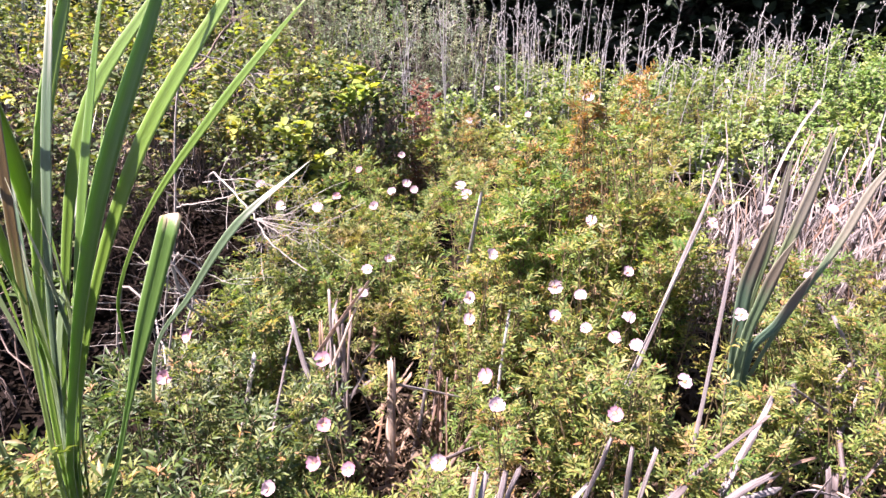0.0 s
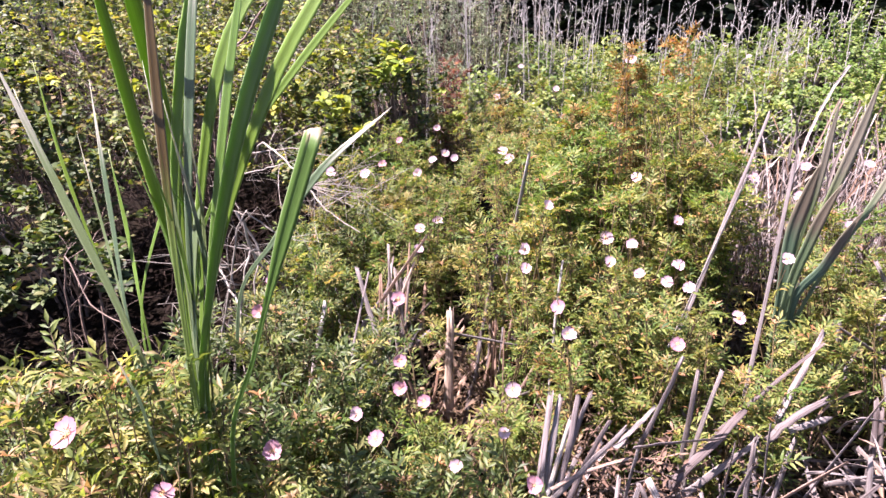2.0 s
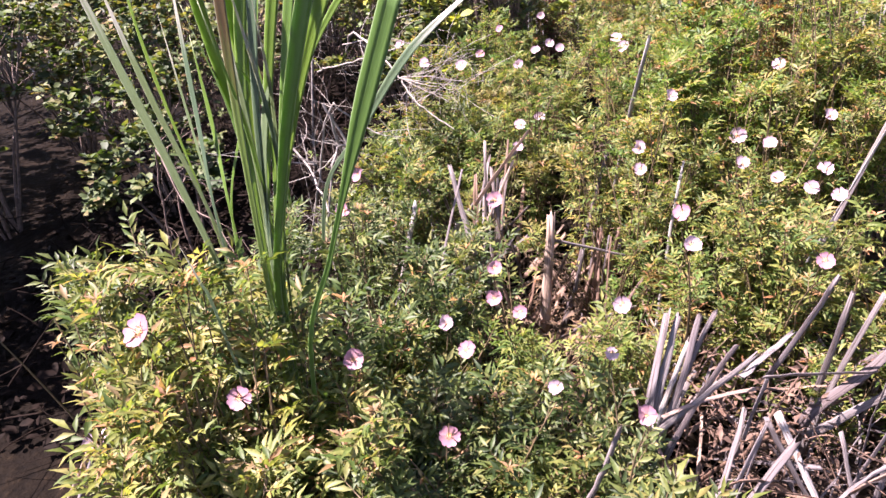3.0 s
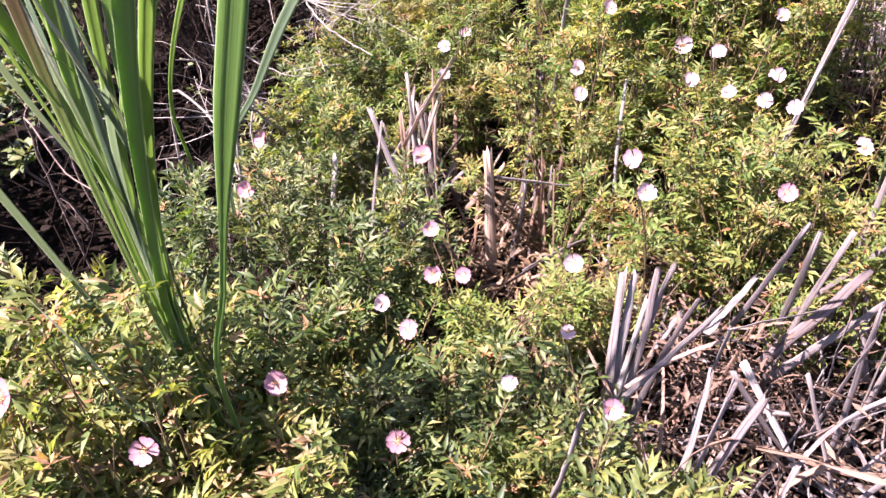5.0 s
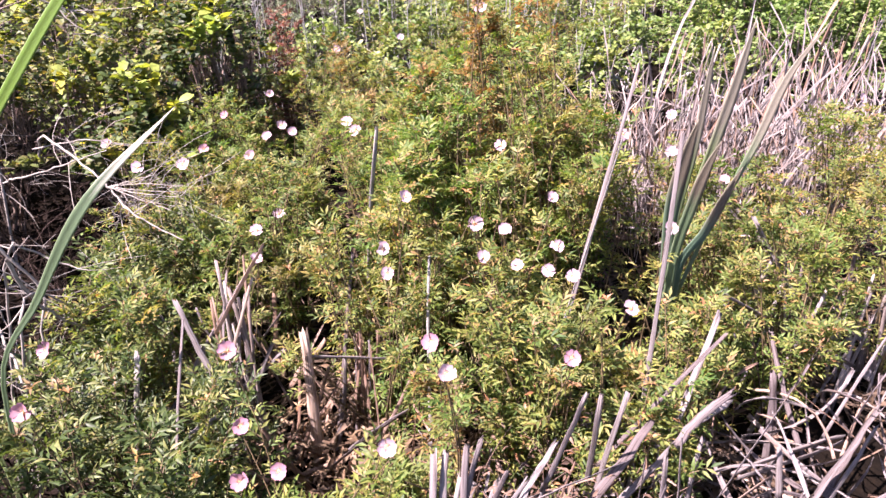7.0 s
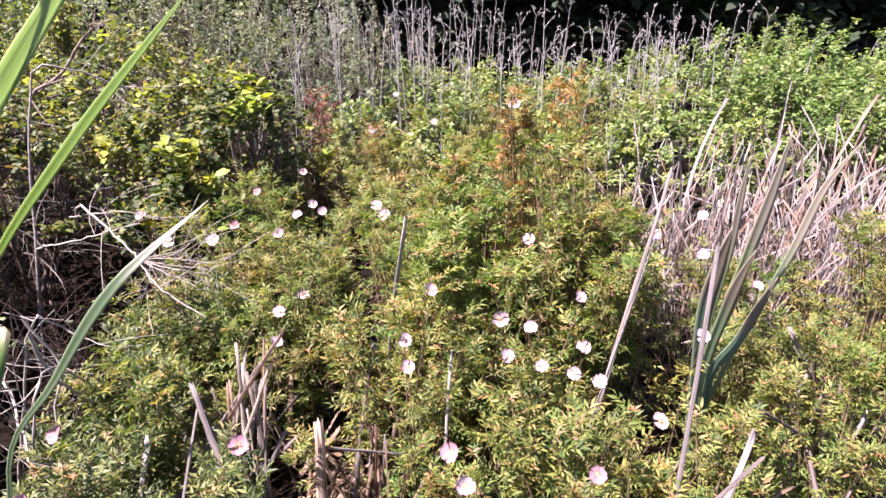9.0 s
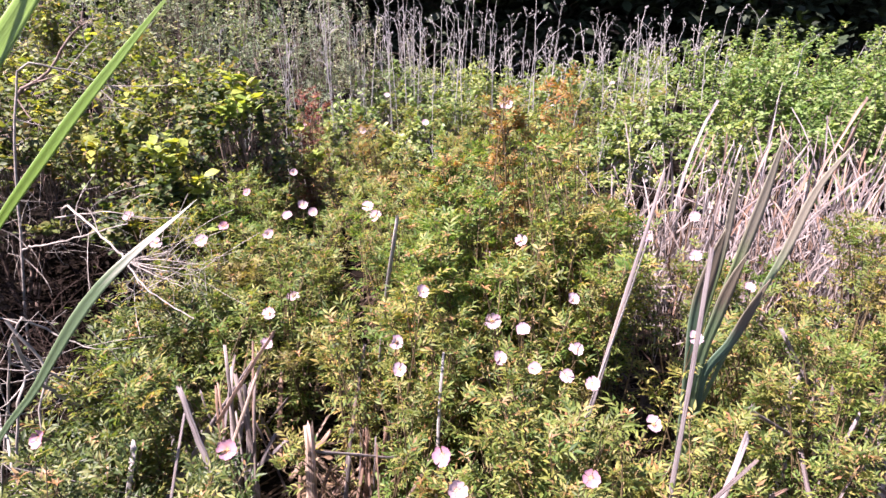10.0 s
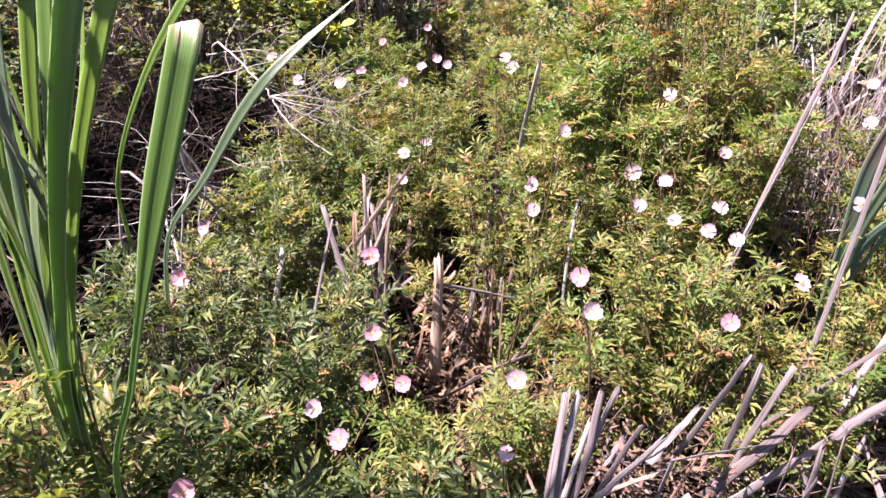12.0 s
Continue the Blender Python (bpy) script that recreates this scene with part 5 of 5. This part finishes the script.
dead_branch(((-1.30, 3.45, 0.72), (-1.22, 3.35, 0.822), (-1.097, 3.2, 0.808), (-0.988, 3.1, 0.744), (-0.93, 3.05, 0.701), (-0.888, 3.0, 0.656), (-0.831, 2.95, 0.623), (-0.692, 2.87, 0.561)), 0.005, 1, 8)
for n, (a, b) in enumerate((((-0.80, 2.99, 0.725), (-0.662, 2.95, 0.714)), ((-0.81, 2.97, 0.70), (-0.686, 2.93, 0.688)), ((-0.82, 2.97, 0.68), (-0.714, 2.90, 0.659)), ((-0.85, 3.02, 0.73), (-0.771, 3.0, 0.748)), ((-0.80, 2.98, 0.705), (-0.675, 2.94, 0.70)))):
    dead_branch(((-0.94, 3.055, 0.706), a, b), 0.0022, 30 + n, 6, label="thin bleached side branch")
dead_branch(((-1.42, 3.38, 0.66), (-1.319, 3.3, 0.694), (-1.085, 3.2, 0.759), (-0.961, 3.2, 0.791)), 0.0042, 2, 5)
dead_branch(((-1.30, 3.42, 0.76), (-1.059, 3.3, 0.806), (-0.931, 3.3, 0.775), (-0.79, 3.35, 0.749)), 0.0032, 3, 4)
dead_branch(((-1.25, 2.5, 0.0), (-0.982, 2.45, 0.78), (-0.957, 2.5, 0.753), (-0.88, 2.5, 0.70)), 0.005, 4, 6)
dead_branch(((-0.934, 2.35, 0.797), (-0.94, 2.4, 0.671), (-0.919, 2.45, 0.572), (-0.858, 2.5, 0.448), (-0.8, 2.5, 0.0)), 0.005, 5, 5)
dead_branch(((-1.1, 2.3, 0.0), (-0.934, 2.3, 0.658), (-0.923, 2.4, 0.685), (-0.879, 2.5, 0.534)), 0.0045, 6, 6)
dead_branch(((-1.0, 2.45, 0.8), (-0.939, 2.45, 0.656), (-0.954, 2.4, 0.56), (-1.0, 2.3, 0.0)), 0.004, 7, 5)
dead_branch(((-1.9, 4.2, 0.0), (-1.737, 4.2, 1.07), (-1.556, 4.2, 1.213), (-1.329, 4.2, 1.47)), 0.012, 8, 12, DARK_TWIG, "bare dark branch rising from the shrubs")
dead_branch(((-1.7, 3.7, 0.0), (-1.501, 3.8, 1.22), (-1.37, 3.9, 1.26), (-1.162, 4.0, 1.149)), 0.007, 9, 14)
dead_branch(((-1.7, 2.4, 0.0), (-1.557, 2.35, 0.682), (-1.432, 2.25, 0.571), (-1.261, 2.15, 0.54)), 0.004, 10, 10, DARK_TWIG, "bare brown twigs in the shade")
dead_branch(((-1.4, 2.6, 0.0), (-1.236, 2.55, 0.633), (-1.117, 2.5, 0.578), (-0.924, 2.2, 0.56)), 0.006, 11, 10)


# ---- dead weeds before the wood ----
def dead_weed(x, y, h, seed, lean):
    rng = np.random.RandomState(seed)
    w = thing("dead_weed", (x, y, 0), "tall grey dead weed stalk with forked seed heads", "dead weed", "dead weeds before the wood")
    stem = Heap()
    path = curve3((0, 0, -0.03), (lean * 0.4, rng.normal(0, 0.03), h * 0.55), (lean, rng.normal(0, 0.05), h), 7)
    stem.tube(path, np.linspace(0.0046, 0.0022, 7), 5)
    stem.link("stem", FORB_STEM, w)
    head = Heap()
    for _ in range(rng.randint(2, 6)):
        o = path[rng.randint(4, 7)]
        e = o + np.array((rng.normal(0, 0.06), rng.normal(0, 0.05), rng.uniform(0.05, 0.16)))
        head.tube(bow(o, e, rng, 0.1, 4), np.linspace(0.003, 0.0016, 4), 3)
        for _ in range(3):
            c = e + rng.normal(0, 0.012, 3)
            head.tube([c - (0, 0, 0.01), c, c + (0, 0, 0.01)], [0.0015, 0.005, 0.0015], 5)
    head.link("seed_head", FORB_STEM, w)["kind"] = "stuff"


rng = np.random.RandomState(77)
for k in range(165):
    x = rng.uniform(-0.9, 3.4) if k % 5 else rng.uniform(-3, 4.5)
    y = rng.uniform(6.0, 9.0)
    dead_weed(x, y, rng.uniform(0.9, 1.42) * (1.12 if x < 1.2 else 0.88), 500 + k, rng.normal(0.04, 0.08))


# ---- the wood ----
def tree(x, y, h, r, seed, low):
    rng = np.random.RandomState(seed)
    t = thing("tree", (x, y, 0), "leafy tree, deep shade put into its leaf colour", "tree", "wood behind the marsh")
    trunk, crown = Heap(), Heap()
    path = curve3((0, 0, -0.1), (rng.normal(0, 0.15), rng.normal(0, 0.15), h * 0.4), (rng.normal(0, 0.4), rng.normal(0, 0.4), h * 0.9), 8)
    trunk.tube(path, np.linspace(0.16, 0.03, 8), 8)
    for k in range(60):
        z = rng.uniform(low, h)
        q = r * math.sqrt(max(0.05, 1 - ((z - low) / (h - low) * 1.6 - 0.6) ** 2)) * math.sqrt(rng.uniform(0.1, 1))
        a = rng.uniform(0, 6.28)
        e = np.array((q * math.cos(a), q * math.sin(a), z))
        o = path[min(7, int(z / h * 7))]
        trunk.tube(bow(o, e, rng, 0.1, 4), np.linspace(0.03, 0.006, 4), 4)
        n = 110
        p = e + rng.normal(0, 0.34, (n, 3)) * (1, 1, 0.75)
        az = rng.uniform(0, 6.28, n)
        d = unit(np.stack([np.cos(az), np.sin(az), rng.uniform(-0.7, 0.4, n)], 1))
        up = unit(np.array((0, 0, 1.0)) + rng.normal(0, 0.4, (n, 3)))
        yy = unit(np.cross(up, d))
        crown.stamp(BROAD_V, BROAD_T, p, d, yy, np.cross(d, yy), rng.uniform(0.15, 0.30, n))
    trunk.link("trunk", BARK, t)
    crown.link("crown", SHADED_WOOD_LEAF, t)


for k in range(48):
    rng = np.random.RandomState(700 + k)
    row = k % 4
    tree(-12 + (k // 4) * 2.5 + rng.normal(0, 0.4), 12.0 + row * 2.3 + rng.normal(0, 0.3), rng.uniform(6.8, 7.8), 1.9, 720 + k, 1.0 + 0.1 * row)
# added undergrowth fills the dark below the trees; its leaves carry the shade
for k in range(40):
    rng = np.random.RandomState(800 + k)
    near = k % 2 == 0
    shrub("undergrowth", -13 + (k // 2) * 1.4 + rng.normal(0, 0.3), (11.4 if near else 15.5) + rng.uniform(-0.4, 0.4), 1.1 if near else 1.5, rng.uniform(1.0, 1.35) if near else rng.uniform(2.4, 3.2), 54, SHADED_WOOD_LEAF, BARK, 0.2 if near else 0.3, 26, 820 + k, "undergrowth below the trees, shade put into its leaf colour", "undergrowth", "undergrowth of the wood", dome=0.3, thick=0.02)


# ---- loose litter on the mud ----
def mat_of_litter():
    rng = np.random.RandomState(8)
    a, q = rng.uniform(0, 6.28, 16000), np.abs(rng.normal(0, 0.62, 16000))
    o = np.stack([0.75 + 1.75 * q * np.cos(a), 2.6 + 2.0 * q * np.sin(a), rng.uniform(0.0, 0.06, 16000)], 1)
    o = np.array([p for p in o if p[0] > -0.95 - 0.3 * noise.noise((0, p[1], 0)) and noise.noise((p[0] * 1.4, p[1] * 1.4, 5)) > -0.35])
    n = len(o)
    az = rng.uniform(0, 6.28, n)
    d = unit(np.stack([np.cos(az), np.sin(az), rng.normal(0, 0.3, n)], 1))
    yy = unit(np.cross(np.array((0, 0, 1.0)) + rng.normal(0, 0.5, (n, 3)), d))
    h = Heap()
    strip = np.array([(0, 0.03, 0), (0, -0.03, 0), (0.5, 0.045, 0.05), (0.5, -0.045, 0.05), (1, 0.02, 0), (1, -0.02, 0)])
    h.stamp(strip, [(0, 1, 3), (0, 3, 2), (2, 3, 5), (2, 5, 4)], o, d, yy, np.cross(d, yy), rng.uniform(0.03, 0.17, n))
    tagged(h.link("reed_litter", TWIG_LITTER), "rotting reed scraps on the mud", "litter", kind="stuff")


TWIG_LITTER = stem_material("rotting reed", (0.018, 0.011, 0.007), (0.085, 0.055, 0.035), 30.0)
mat_of_litter()


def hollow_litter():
    """Rotting twigs and leaves beside the roses, near black to hold the hollow's shade."""
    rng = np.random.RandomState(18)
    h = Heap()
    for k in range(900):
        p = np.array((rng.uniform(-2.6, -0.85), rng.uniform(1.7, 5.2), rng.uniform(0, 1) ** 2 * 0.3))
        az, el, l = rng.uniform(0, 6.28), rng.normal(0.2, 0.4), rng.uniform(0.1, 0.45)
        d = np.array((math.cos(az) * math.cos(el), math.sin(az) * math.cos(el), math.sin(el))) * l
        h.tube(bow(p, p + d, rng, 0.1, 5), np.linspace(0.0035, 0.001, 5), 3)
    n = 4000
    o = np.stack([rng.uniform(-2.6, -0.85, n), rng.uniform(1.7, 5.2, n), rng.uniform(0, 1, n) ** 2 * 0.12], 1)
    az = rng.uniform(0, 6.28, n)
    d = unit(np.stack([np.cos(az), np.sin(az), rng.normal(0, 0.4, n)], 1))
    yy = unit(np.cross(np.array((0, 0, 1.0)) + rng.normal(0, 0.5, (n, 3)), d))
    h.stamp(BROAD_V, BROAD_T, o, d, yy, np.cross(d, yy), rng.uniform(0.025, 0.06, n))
    tagged(h.link("twig_litter", SHADE_LITTER), "rotting twigs and leaves in a hollow, its shade put into their colour", "litter", kind="stuff")


# the shade of the hollow is put into this litter colour
SHADE_LITTER = stem_material("rotten twigs, shade in their colour", (0.003, 0.002, 0.0015), (0.014, 0.009, 0.007), 30.0, sheen=0.05)
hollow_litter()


def rusty_leaves():
    """Fallen rust-brown leaves heaped round the reed stubs."""
    rng = np.random.RandomState(9)
    n = 1300
    o = np.stack([rng.normal(-0.28, 0.22, n), rng.normal(2.25, 0.2, n), rng.uniform(0.0, 1, n) ** 1.6 * 0.15], 1)
    az = rng.uniform(0, 6.28, n)
    d = unit(np.stack([np.cos(az), np.sin(az), rng.normal(0, 0.4, n)], 1))
    up = unit(np.array((0, 0, 1.0)) + rng.normal(0, 0.4, (n, 3)))
    yy = unit(np.cross(up, d))
    h = Heap()
    h.stamp(LEAFLET_V, LEAFLET_T, o, d, yy, np.cross(d, yy), rng.uniform(0.03, 0.07, n))
    tagged(h.link("fallen_leaves", FALLEN), "heap of fallen rust-brown leaves", "fallen leaves", kind="stuff")


def reed_shreds():
    """Curled dead twigs and shredded reed leaves caught among the broken reeds."""
    rng = np.random.RandomState(28)
    fine, curl = Heap(), Heap()
    for k in range(130):
        p = np.array((rng.normal(0.20, 0.13), rng.normal(1.80, 0.11), rng.uniform(0.04, 0.34)))
        az, el, l = rng.uniform(0, 6.28), rng.normal(0.35, 0.55), rng.uniform(0.05, 0.17)
        d = np.array((math.cos(az) * math.cos(el), math.sin(az) * math.cos(el), math.sin(el))) * l
        fine.tube(bow(p, p + d, rng, 0.22, 5), np.linspace(0.0022, 0.0008, 5), 3)
    for k in range(34):
        p = np.array((rng.normal(0.28, 0.20), rng.normal(1.66, 0.11), rng.uniform(0.05, 0.28)))
        az, el, l = rng.uniform(0, 6.28), rng.normal(0.15, 0.4), rng.uniform(0.08, 0.28)
        d = np.array((math.cos(az) * math.cos(el), math.sin(az) * math.cos(el), math.sin(el))) * l
        curl.tube(bow(p, p + d, rng, 0.25, 6), np.linspace(0.0028, 0.001, 6), 4)
    n = 520
    o = np.stack([rng.normal(0.17, 0.10, n), rng.normal(1.82, 0.09, n), rng.uniform(0.05, 0.42, n)], 1)
    az = rng.uniform(0, 6.28, n)
    d = unit(np.stack([np.cos(az), np.sin(az), rng.normal(0, 0.6, n)], 1))
    yy = unit(np.cross(np.array((0, 0, 1.0)) + rng.normal(0, 0.5, (n, 3)), d))
    fine.stamp(LEAFLET_V, LEAFLET_T, o, d, yy, np.cross(d, yy), rng.uniform(0.015, 0.04, n))
    tagged(fine.link("brown_shreds", SHRED), "brown shredded leaves and twigs among broken reeds", "litter", kind="stuff")
    # these take the shade-darkened twig colour
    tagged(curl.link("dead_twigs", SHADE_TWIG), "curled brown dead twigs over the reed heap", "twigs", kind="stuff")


SHRED = stem_material("shredded brown leaf", (0.05, 0.03, 0.022), (0.15, 0.095, 0.07), 40.0)
reed_shreds()

FALLEN = leaf_material("fallen leaf", ((0.0, (0.07, 0.04, 0.025)), (0.6, (0.15, 0.09, 0.055)), (1.0, (0.24, 0.16, 0.105))), (1.1, 0.8, 0.5), 0.2, 0.7)
rusty_leaves()
